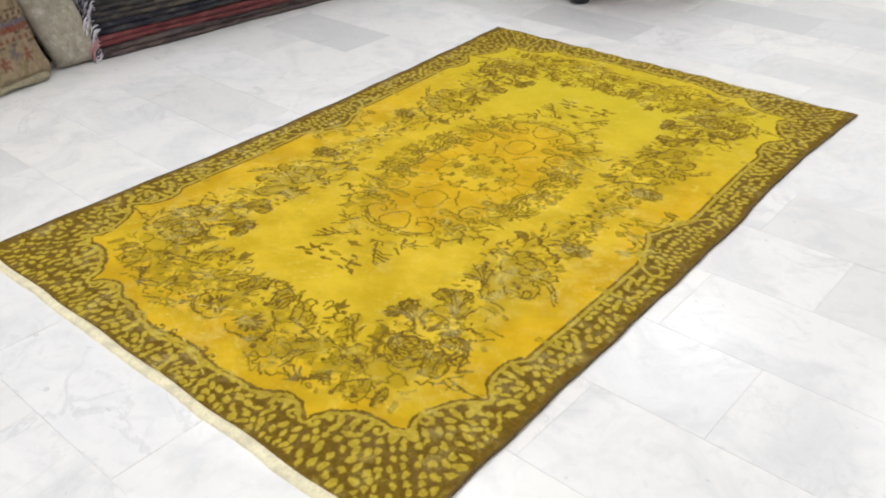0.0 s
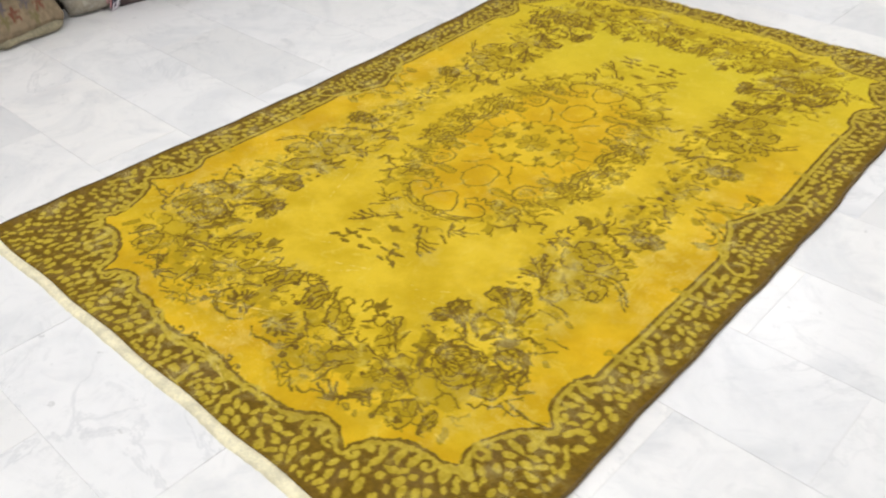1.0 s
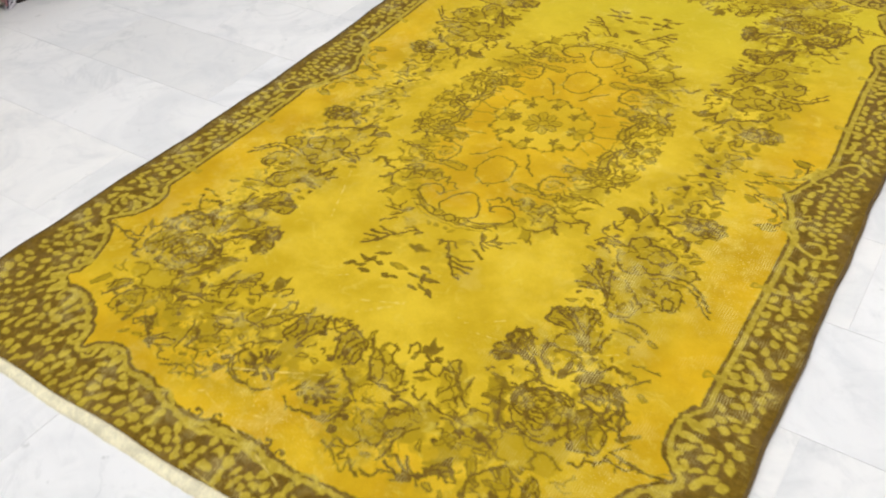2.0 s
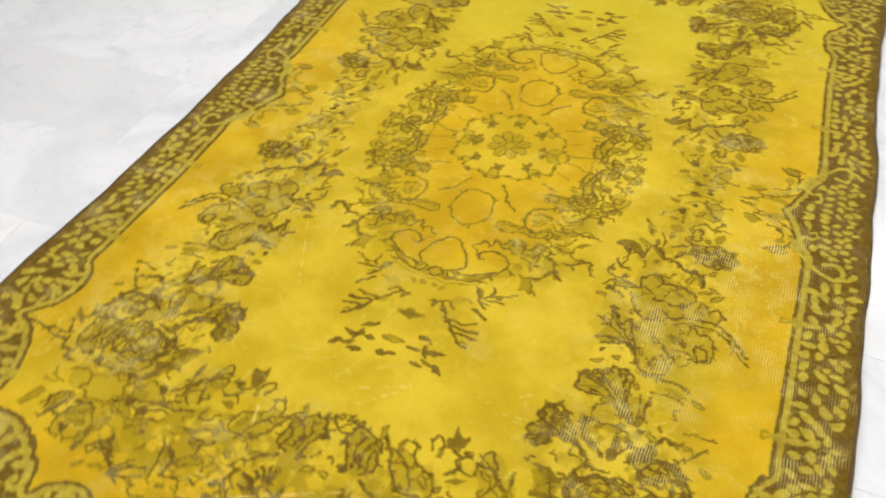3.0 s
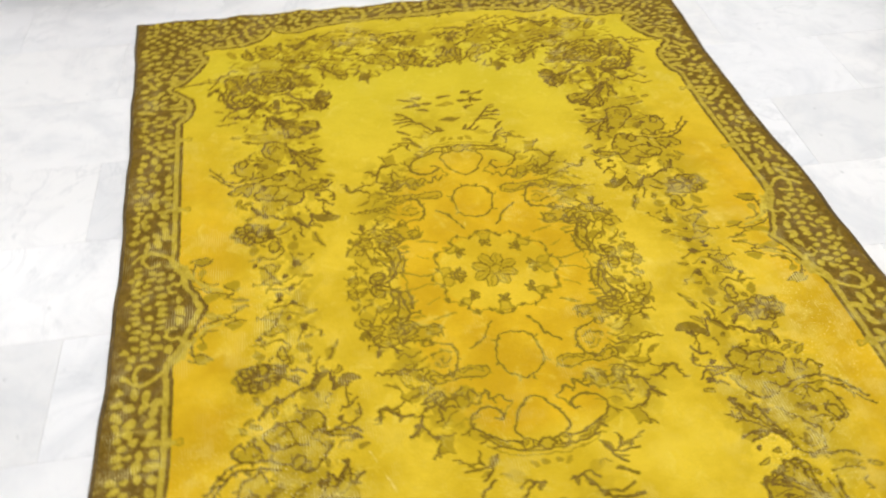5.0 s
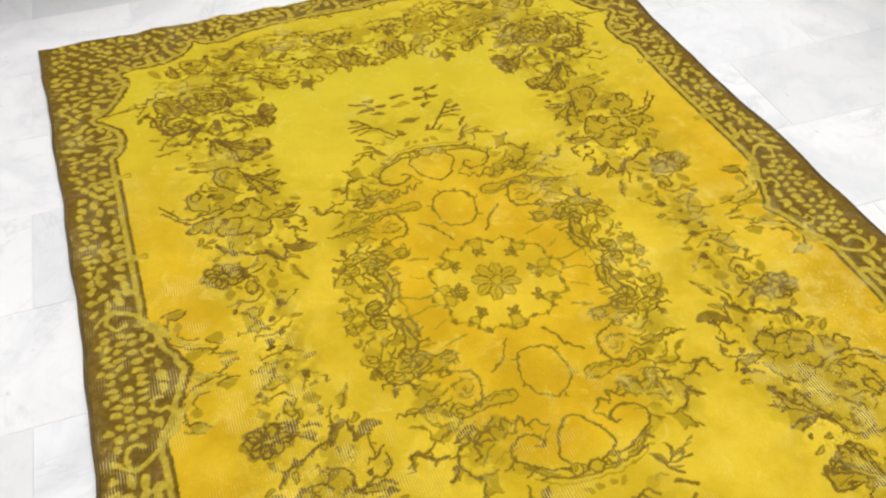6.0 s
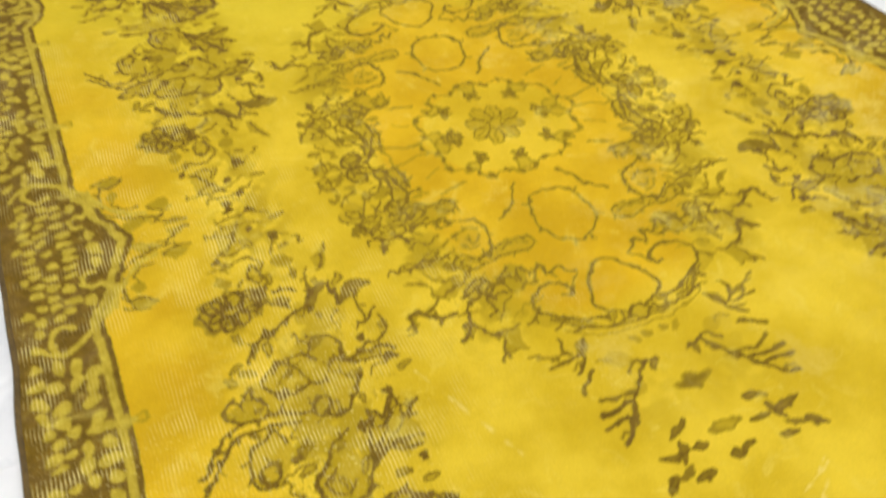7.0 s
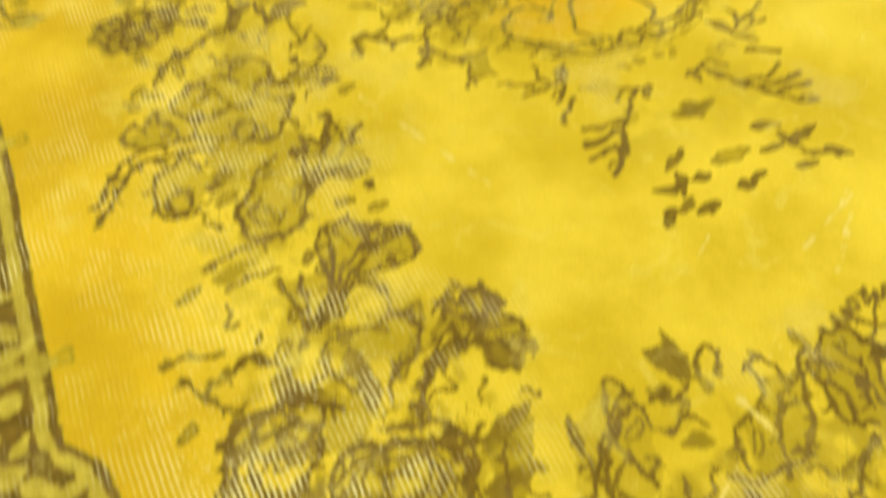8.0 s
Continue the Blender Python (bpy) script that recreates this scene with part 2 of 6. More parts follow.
# ---- the rug's pattern, drawn once for a quarter (u across from the middle, v along from the middle) ----
CELL = 0.0015
HALF_W, HALF_L = 0.826, 1.275
NU, NV = 567, 867
UU, VV = np.meshgrid(np.arange(NU) * CELL, np.arange(NV) * CELL)
INK, LEAF, BROWN = np.zeros((NV, NU)), np.zeros((NV, NU)), np.zeros((NV, NU))
dice, barbs = random.Random(7), random.Random(23)
serrated = False


def spline(pts, n=6, closed=False):
    P = [np.array(p, float) for p in pts]
    P = [P[-1], *P, P[0], P[1]] if closed else [2 * P[0] - P[1], *P, 2 * P[-1] - P[-2]]
    out = []
    for i in range(1, len(P) - 2):
        a, b, c, d = P[i - 1:i + 3]
        for k in range(n):
            t = k / n
            out.append(0.5 * (2 * b + (c - a) * t + (2 * a - 5 * b + 4 * c - d) * t * t + (3 * b - a - 3 * c + d) * t ** 3))
    out.append(P[-2])
    return np.array(out)


def window(lo, hi, pad):
    a = [max(0, int((lo[0] - pad) / CELL)), min(NU, int((hi[0] + pad) / CELL) + 2)]
    b = [max(0, int((lo[1] - pad) / CELL)), min(NV, int((hi[1] + pad) / CELL) + 2)]
    return slice(*b), slice(*a)


def put(layer, box_, value):
    if value.size:
        layer[box_] = np.maximum(layer[box_], value)


def away(pts, box_):
    """Distance of the cells in the window from a line of points."""
    x, y = UU[box_][..., None], VV[box_][..., None]
    a, b = pts[:-1], pts[1:]
    d = b - a
    t = np.clip(((x - a[:, 0]) * d[:, 0] + (y - a[:, 1]) * d[:, 1]) / (d[:, 0] ** 2 + d[:, 1] ** 2 + 1e-12), 0, 1)
    return np.hypot(x - a[:, 0] - t * d[:, 0], y - a[:, 1] - t * d[:, 1]).min(-1)


def edge(d, w, soft=0.0013):
    return np.clip((w - d) / soft + 0.5, 0, 1)


def serrate(line, w, s):
    """Short barbs along a drawn line, as knotted leaf edges have."""
    run = 0.0
    for a, b in zip(line[:-1], line[1:]):
        step = np.hypot(*(b - a))
        run += step
        if step > 1e-6 and run > 0.019:
            run = barbs.uniform(-0.006, 0.006)
            d = (b - a) / step
            t = barbs.choice((-1, 1)) * barbs.uniform(0.6, 1.2)
            l = barbs.uniform(0.006, 0.012)
            tip = b + l * np.array((d[0] * math.cos(t) - d[1] * math.sin(t), d[0] * math.sin(t) + d[1] * math.cos(t)))
            tick = np.array((b, (b + tip) / 2, tip))
            box_ = window(tick.min(0), tick.max(0), 0.006)
            if INK[box_].size:
                put(INK, box_, 0.95 * s * edge(away(tick, box_), w * barbs.uniform(0.55, 0.9)))


def stroke(pts, w=0.0032, s=1.0, layer=None, closed=False, n=6):
    if layer is None:
        layer, w = INK, w * 0.84
    line = spline(pts, n, closed)
    b = window(line.min(0), line.max(0), w + 0.004)
    if INK[b].size:
        put(layer, b, s * edge(away(line, b), w))
    if layer is INK and serrated:
        serrate(line, w, s)


def patch(pts, s=0.5, layer=None):
    """A soft filled shape with a curved outline."""
    layer = INK if layer is None else layer
    s = s * 0.9 if s < 0.5 else 0.85 * s
    line = spline(pts, 4, True)
    b = window(line.min(0), line.max(0), 0.005)
    if not INK[b].size:
        return
    inside = np.zeros(INK[b].shape, bool)
    x, y = UU[b], VV[b]
    for (x0, y0), (x1, y1) in zip(line, np.roll(line, -1, 0)):
        if abs(y1 - y0) > 1e-9:
            inside ^= ((y0 > y) != (y1 > y)) & (x < (x1 - x0) * (y - y0) / (y1 - y0) + x0)
    d = away(np.vstack((line, line[:1])), b)
    put(layer, b, s * edge(np.where(inside, -d, d), 0))


def petal(pts, w, s, fill=0.27):
    """A filled and outlined shape with a few broken veins."""
    patch(pts, fill)
    stroke(pts, w, s, closed=True)
    P = np.array(pts)
    mid = P.mean(0)
    for k in range(0, len(P), 2):
        a, b = mid + 0.25 * (P[k] - mid), mid + 0.8 * (P[k] - mid)
        bend = np.array((b[1] - a[1], a[0] - b[0])) * dice.uniform(-0.35, 0.35)
        stroke([a, (a + b) / 2 + bend, b], 0.0021, 0.8)


def outlined(pts, w, s):
    """A light scroll with a dark edge on either side."""
    stroke(pts, w + 0.0034, 0.8)
    stroke(pts, w, s, LEAF)


def lobed(c, rx, ry, turn=0.0, lobes=0, depth=0.15, fill=0.3, line=0.9, w=0.0026, layer=None, phase=0.0):
    """A filled and outlined oval with a lobed edge."""
    layer = INK if layer is None else layer
    r = max(rx, ry) * (1 + depth)
    b = window((c[0] - r, c[1] - r), (c[0] + r, c[1] + r), 0.006)
    x, y = UU[b] - c[0], VV[b] - c[1]
    ca, sa = math.cos(turn), math.sin(turn)
    x, y = (x * ca + y * sa) / rx, (y * ca - x * sa) / ry
    q = np.hypot(x, y) / (1 + depth * np.cos(lobes * np.arctan2(y, x) + phase))
    d = (q - 1) * min(rx, ry)
    if fill:
        put(layer, b, fill * edge(d, 0))
    if line:
        put(layer, b, line * edge(np.abs(d), w))


def leaf(c, turn, l, w, fill=0.45, line=0.9, layer=None, teeth=0, vein=True, blunt=0.5):
    """An almond leaf, base at c, along turn (degrees)."""
    layer = INK if layer is None else layer
    a = math.radians(turn)
    tip = (c[0] + l * math.cos(a), c[1] + l * math.sin(a))
    b = window((min(c[0], tip[0]), min(c[1], tip[1])), (max(c[0], tip[0]), max(c[1], tip[1])), w + 0.006)
    x, y = UU[b] - c[0], VV[b] - c[1]
    p, q = (x * math.cos(a) + y * math.sin(a)) / l, np.abs(y * math.cos(a) - x * math.sin(a))
    half = w * np.clip(np.sin(np.pi * np.clip(p, 0, 1) ** 0.85), 0, 1) ** blunt
    if teeth:
        half = half * (0.72 + 0.28 * np.abs(np.sin(np.pi * p * teeth)))
    d = np.where((p < 0) | (p > 1), 1.0, q - half)
    if fill:
        put(layer, b, fill * edge(d, 0))
    if line:
        put(layer, b, line * edge(np.abs(d), 0.0022) * ((p > 0) & (p < 1)))
        if vein:
            put(layer, b, 0.8 * line * edge(q, 0.0016) * ((p > 0.05) & (p < 0.9)))


def rosette(c, r, petals=8, squash=1.0, turn=0.0):
    for i in range(petals):
        a = 2 * math.pi * (i + dice.uniform(-0.15, 0.15)) / petals + turn
        p = (c[0] + 0.62 * r * math.cos(a), c[1] + 0.62 * r * squash * math.sin(a))
        lobed(p, r * 0.32, r * 0.27, a, 0, 0, 0.4, 0.95, 0.0024)
    lobed(c, r * 0.3, r * 0.28 * squash, 0, 5, 0.15, 0.15, 0.9, 0.0024)


def palm(c, turn, l, n=5, fan=100, fill=0.85):
    """A dark fan of pointed lobes."""
    for i in range(n):
        o = (i / (n - 1) - 0.5)
        leaf(c, turn + o * fan, l * (1 - 0.5 * abs(o)), l * 0.15, fill, 0.95, vein=False)


def coil(c, r, start, sweep, w=0.004, s=1.0, layer=None, shrink=0.8, head=True):
    """A spiral that winds inwards from radius r; start and sweep in degrees."""
    pts = []
    for i in range(15):
        f = i / 14
        a = math.radians(start + sweep * f)
        q = r * (1 - shrink * f)
        pts.append((c[0] + q * math.cos(a), c[1] + q * math.sin(a)))
    stroke(pts, w, s, layer, n=3)
    if head:
        lobed(pts[-1], w * 1.5, w * 1.5, 0, 0, 0, s, 0, layer=layer)


# the line between field and border: side bar, corner cartouche, end cartouches
def contour():
    side = [(0.640, 0.0), (0.652, 0.022), (0.666, 0.055), (0.675, 0.085), (0.680, 0.108), (0.692, 0.130), (0.703, 0.160), (0.703, 0.30), (0.703, 0.45), (0.702, 0.60), (0.700, 0.685)]
    corner = [(0.690, 0.702), (0.674, 0.738), (0.670, 0.782), (0.682, 0.820), (0.704, 0.850), (0.722, 0.872), (0.703, 0.884), (0.680, 0.904), (0.658, 0.935), (0.642, 0.968), (0.630, 1.000), (0.628, 1.028), (0.642, 1.052)]
    end = [(0.612, 1.064), (0.575, 1.064), (0.535, 1.070), (0.500, 1.086), (0.468, 1.112), (0.448, 1.145), (0.440, 1.166), (0.420, 1.146), (0.388, 1.133), (0.350, 1.130), (0.322, 1.142), (0.290, 1.160), (0.235, 1.164), (0.165, 1.172), (0.10, 1.176), (0.05, 1.166), (0.0, 1.164)]
    return side, corner, end


def border():
    side, corner, end = contour()
    rim = spline(side + corner + end, 5)
    # which cells lie outside the contour: by angle-free test, counting crossings of a ray towards +u
    b = window((0, 0), (NU * CELL, NV * CELL), 0)
    closed = np.vstack((rim, [(0, 0), rim[0]]))
    inside = np.zeros((NV, NU), bool)
    for (x0, y0), (x1, y1) in zip(closed[:-1], closed[1:]):
        if abs(y1 - y0) > 1e-9:
            inside ^= ((y0 > VV) != (y1 > VV)) & (UU < (x1 - x0) * (VV - y0) / (y1 - y0) + x0)
    d = np.full((NV, NU), 1.0)
    for k in range(0, len(rim) - 1, 6):
        seg = rim[k:k + 7]
        w = window(seg.min(0), seg.max(0), 0.06)
        d[w] = np.minimum(d[w], away(seg, w))
    d = np.where(inside, -d, d)
    BROWN[:] = np.clip(d / 0.002 + 0.5, 0, 1)
    put(INK, b, BROWN * 0.97)
    put(INK, b, 0.95 * edge(np.abs(d + 0.001), 0.0026))
    # the light band that follows the contour just outside it, and its thin inner line
    put(LEAF, b, 0.92 * edge(np.abs(d - 0.0105), 0.0058))
    return d, inside


RIM, INSIDE = border()


def border_scrolls():
    lay = LEAF
    # mid-side cartouche: a long scroll with a coiled end and a spur
    stroke([(0.711, 0.081), (0.697, 0.078), (0.685, 0.094), (0.682, 0.108), (0.689, 0.129), (0.708, 0.152), (0.723, 0.169), (0.745, 0.186), (0.765, 0.193), (0.784, 0.179), (0.797, 0.164)], .0046, 1, lay)
    stroke([(0.765, 0.193), (0.774, 0.17), (0.767, 0.147), (0.755, 0.144), (0.741, 0.153)], .0044, 1, lay)
    stroke([(0.69, 0.122), (0.701, 0.126), (0.71, 0.126)], .0034, 1, lay)
    stroke([(0.711, 0.081), (0.722, 0.070), (0.718, 0.056), (0.706, 0.054)], 0.0034, 1, lay)
    # corner cartouches: a coil at each notch and fingers that curl inside the lobes
    for c, r, start, sweep in (((0.716, 0.826), 0.022, 250, -300), ((0.716, 0.900), 0.016, 60, 290), ((0.658, 1.000), 0.026, 200, -330), ((0.592, 1.092), 0.026, 150, 330), ((0.470, 1.160), 0.020, 250, -300), ((0.410, 1.164), 0.019, 60, 290)):
        coil(c, r, start, sweep, 0.0050, 1, lay)
    # the paired petals of the fleuron in the corner notch
    for c, t in (((0.640, 1.050), 20), ((0.622, 1.062), 70)):
        leaf(c, t, 0.046, 0.013, 0.95, 0, lay, vein=False)
    for c, t, l in (((0.688, 0.735), 20, 0.045), ((0.684, 0.768), 5, 0.050), ((0.694, 0.798), -25, 0.04), ((0.694, 0.912), 10, 0.05), ((0.672, 0.945), 15, 0.05), ((0.560, 1.080), 80, 0.04), ((0.528, 1.088), 70, 0.045), ((0.490, 1.096), 60, 0.05), ((0.465, 1.122), 40, 0.035), ((0.372, 1.142), 80, 0.035), ((0.338, 1.145), 95, 0.04), ((0.312, 1.158), 110, 0.03)):
        leaf(c, t + dice.uniform(-8, 8), l, 0.0085, 0.95, 0, lay, vein=False)
    # small knots on the side bar
    for v in (0.335, 0.615):
        lobed((0.706, v), 0.013, 0.010, 0, 4, 0.2, 0.85, 0, layer=lay)
        lobed((0.686, v), 0.010, 0.007, 0, 3, 0.2, 0.2, 0.5, 0.002)
        leaf((0.716, v), -8, 0.038, 0.008, 0.9, 0, lay, vein=False)
    stroke([(0.215, 1.182), (0.185, 1.165), (0.155, 1.176), (0.170, 1.19)], 0.0042, 1, lay)
    coil((0.10, 1.163), 0.016, 20, 300, 0.003, 0.9)
    coil((0.058, 1.155), 0.014, 160, -300, 0.003, 0.9)
    stroke([(0.13, 1.19), (0.07, 1.195), (0.03, 1.185), (0.0, 1.19)], 0.005, 1, lay)


def border_leaves():
    """Light leaves set close in the brown, in sprigs that turn together; rows of round dots towards the corner and by the cartouches."""
    pts = []
    clear = LEAF.copy()

    def free(u, v, reach=5):
        i, j = int(v / CELL), int(u / CELL)
        if not (0 <= i < NV and 0 <= j < NU) or u > 0.798 or v > 1.262 or RIM[i, j] < 0.025:
            return False
        return clear[max(0, i - reach):i + reach + 1, max(0, j - reach):j + reach + 1].max() < 0.1

    def dot(u, v, turn):
        pts.append((u, v, 0.019))
        lobed((u, v), dice.uniform(0.0085, 0.0105), dice.uniform(0.0062, 0.0078), turn, 3, 0.08, 0.97, 0, layer=LEAF, phase=dice.uniform(0, 6))

    # four rows of dots that run from the fleuron to the corner
    for row in range(-2, 2):
        for k in range(14):
            along, across = 0.012 + 0.0235 * k + dice.uniform(-0.005, 0.005), (row + 0.5) * 0.0265 * (1 + 0.03 * k) + dice.uniform(-0.005, 0.005)
            u, v = 0.640 + 0.68 * along - 0.73 * across, 1.080 + 0.73 * along + 0.68 * across
            if free(u, v):
                dot(u, v, 0.8 + dice.uniform(-0.3, 0.3))
    # rows of dots beside the middle of the long sides
    for i in range(3):
        for j in range(6):
            u, v = 0.736 + 0.0235 * i + dice.uniform(-0.004, 0.004), 0.006 + 0.0225 * j + 0.009 * (i % 2) + dice.uniform(-0.003, 0.003)
            if free(u, v):
                dot(u, v, dice.uniform(-0.4, 0.4))
    for _ in range(30000):
        u, v = dice.uniform(0.0, 0.80), dice.uniform(0.0, 1.262)
        if not free(u, v) or 0.125 < v < 0.205 and u < 0.782 or dice.random() < 0.3 and math.sin(u * 31 + v * 17) > 0.75:
            continue
        small = (u > 0.765 and math.sin(v * 21.0) > 0.2) or (v > 1.236 and math.sin(u * 19.0) > 0.1)
        gap = 0.0170 if small else 0.0222
        if any((u - a) ** 2 + (v - b) ** 2 < (gap * 0.5 + g * 0.5) ** 2 for a, b, g in pts):
            continue
        flow = 360 * float(grid_noise(np.array(u), np.array(v), 0.085, 5))
        if small:
            dot(u, v, math.radians(flow))
            pts[-1] = (u, v, gap)
            continue
        pts.append((u, v, gap))
        l, a = dice.uniform(0.022, 0.033), flow + dice.uniform(-45, 45)
        c = (u - 0.5 * l * math.cos(math.radians(a)), v - 0.5 * l * math.sin(math.radians(a)))
        leaf(c, a, l, dice.uniform(0.0070, 0.0094), 0.97, 0, LEAF, vein=False, blunt=dice.choice((0.5, 0.7, 0.9)))


def medallion():
    # scalloped oval of short broken dashes and its star
    lobed((0, 0), 0.138, 0.124, 0, 12, 0.06, 0, 0.72, 0.0026)
    for i in range(34):
        a = 2 * math.pi * i / 34
        r = 1 + 0.06 * math.cos(12 * a)
        lobed((0.138 * r * math.cos(a), 0.124 * r * math.sin(a)), 0.0082, 0.0046, a + dice.uniform(0.2, 1.4), 0, 0, 0.88, 0)
    for i in range(8):
        a = 2 * math.pi * (i + 0.5) / 8
        leaf((0.016 * math.cos(a), 0.014 * math.sin(a)), math.degrees(a), 0.040, 0.0125, 0.3, 0.92, vein=True)
    lobed((0, 0), 0.013, 0.011, 0.4, 6, 0.15, 0.3, 0.85, 0.0024)
    for c in ((0.092, 0.012), (0.070, 0.066), (0.0, 0.092)):
        palm(c, math.degrees(math.atan2(c[1], c[0])) + dice.uniform(90, 230), 0.022, 4, dice.uniform(170, 230), 0.5)
        lobed((c[0] * 1.22, c[1] * 1.2), 0.016, 0.011, 0.5, 4, 0.2, 0.3, 0.7, 0.0022)
    # the octagon with small hooks at its corners
    stroke([(0.0, 0.182), (0.024, 0.186), (0.040, 0.206), (0.046, 0.232), (0.046, 0.258), (0.034, 0.284), (0.014, 0.294), (0.0, 0.302)], 0.0032, 0.92)
    for p in ([(0.040, 0.206), (0.050, 0.200)], [(0.046, 0.258), (0.056, 0.264)], [(0.014, 0.294), (0.016, 0.306)]):
        stroke([p[0], ((p[0][0] + p[1][0]) / 2, (p[0][1] + p[1][1]) / 2), p[1]], 0.0026, 0.85)


def medallion_heart():
    """Spokes, lozenge, palmette and the garland that closes the medallion."""
    stroke([(0.039, 0.146), (0.052, 0.167), (0.068, 0.195), (0.093, 0.217)], .0034, .92)
    stroke([(0.142, 0.058), (0.16, 0.065), (0.169, 0.075)], .0024, .6)
    stroke([(0.113, 0.112), (0.133, 0.114), (0.152, 0.118)], .0026, .75)
    stroke([(0.143, 0.013), (0.168, 0.015), (0.187, 0.022), (0.207, 0.028)], .0028, .75)
    stroke([(0.202, 0.002), (0.207, 0.017), (0.203, 0.04)], .0024, .65)
    stroke([(0.116, 0.108), (0.134, 0.118), (0.159, 0.121)], .0024, .6)
    stroke([(0.02, 0.354), (0.034, 0.371), (0.047, 0.397), (0.053, 0.419), (0.044, 0.434)], .0034, .92)
    stroke([(0.026, 0.446), (0.036, 0.437), (0.046, 0.445), (0.041, 0.459), (0.028, 0.458)], .0026, .85, closed=True)
    stroke([(0.034, 0.447), (0.039, 0.444), (0.04, 0.451)], .002, .8, closed=True)
    stroke([(0.02, 0.462), (0.054, 0.461), (0.085, 0.45), (0.102, 0.452)], .003, .88)
    stroke([(0.046, 0.445), (0.074, 0.44), (0.1, 0.428), (0.125, 0.412), (0.136, 0.39), (0.128, 0.37), (0.109, 0.356), (0.084, 0.359), (0.068, 0.373), (0.074, 0.387), (0.085, 0.385)], .0036, .92)
    stroke([(0.064, 0.452), (0.09, 0.441), (0.116, 0.424)], .0024, .75)
    stroke([(0.1, 0.427), (0.111, 0.434), (0.122, 0.441)], .0034, .85)
    stroke([(0.047, 0.355), (0.058, 0.364), (0.064, 0.378)], .0026, .75)
    patch([(0.09, 0.436), (0.127, 0.414), (0.137, 0.393), (0.154, 0.409), (0.128, 0.433)], .32)
    patch([(0.1, 0.482), (0.11, 0.478), (0.117, 0.491), (0.107, 0.497)], .8)
    stroke([(0.129, 0.463), (0.138, 0.483), (0.153, 0.488)], .0026, .75)
    stroke([(0.124, 0.484), (0.148, 0.482), (0.173, 0.476)], .0022, .7)
    # the arc and the rosette that close the garland on the axis, and the palmette's foot and tip
    stroke([(0.0, 0.470), (0.032, 0.468), (0.066, 0.458), (0.100, 0.442), (0.126, 0.420)], .0028, .8)
    stroke([(0.0, 0.480), (0.036, 0.478), (0.074, 0.467), (0.112, 0.448)], .0022, .55)
    lobed((0.0, 0.456), 0.017, 0.012, 0, 5, 0.12, 0.3, 0.88, 0.0026)
    stroke([(0.048, 0.432), (0.028, 0.443), (0.014, 0.448)], .003, .9)
    stroke([(0.020, 0.354), (0.010, 0.346), (0.0, 0.342)], .003, .88)


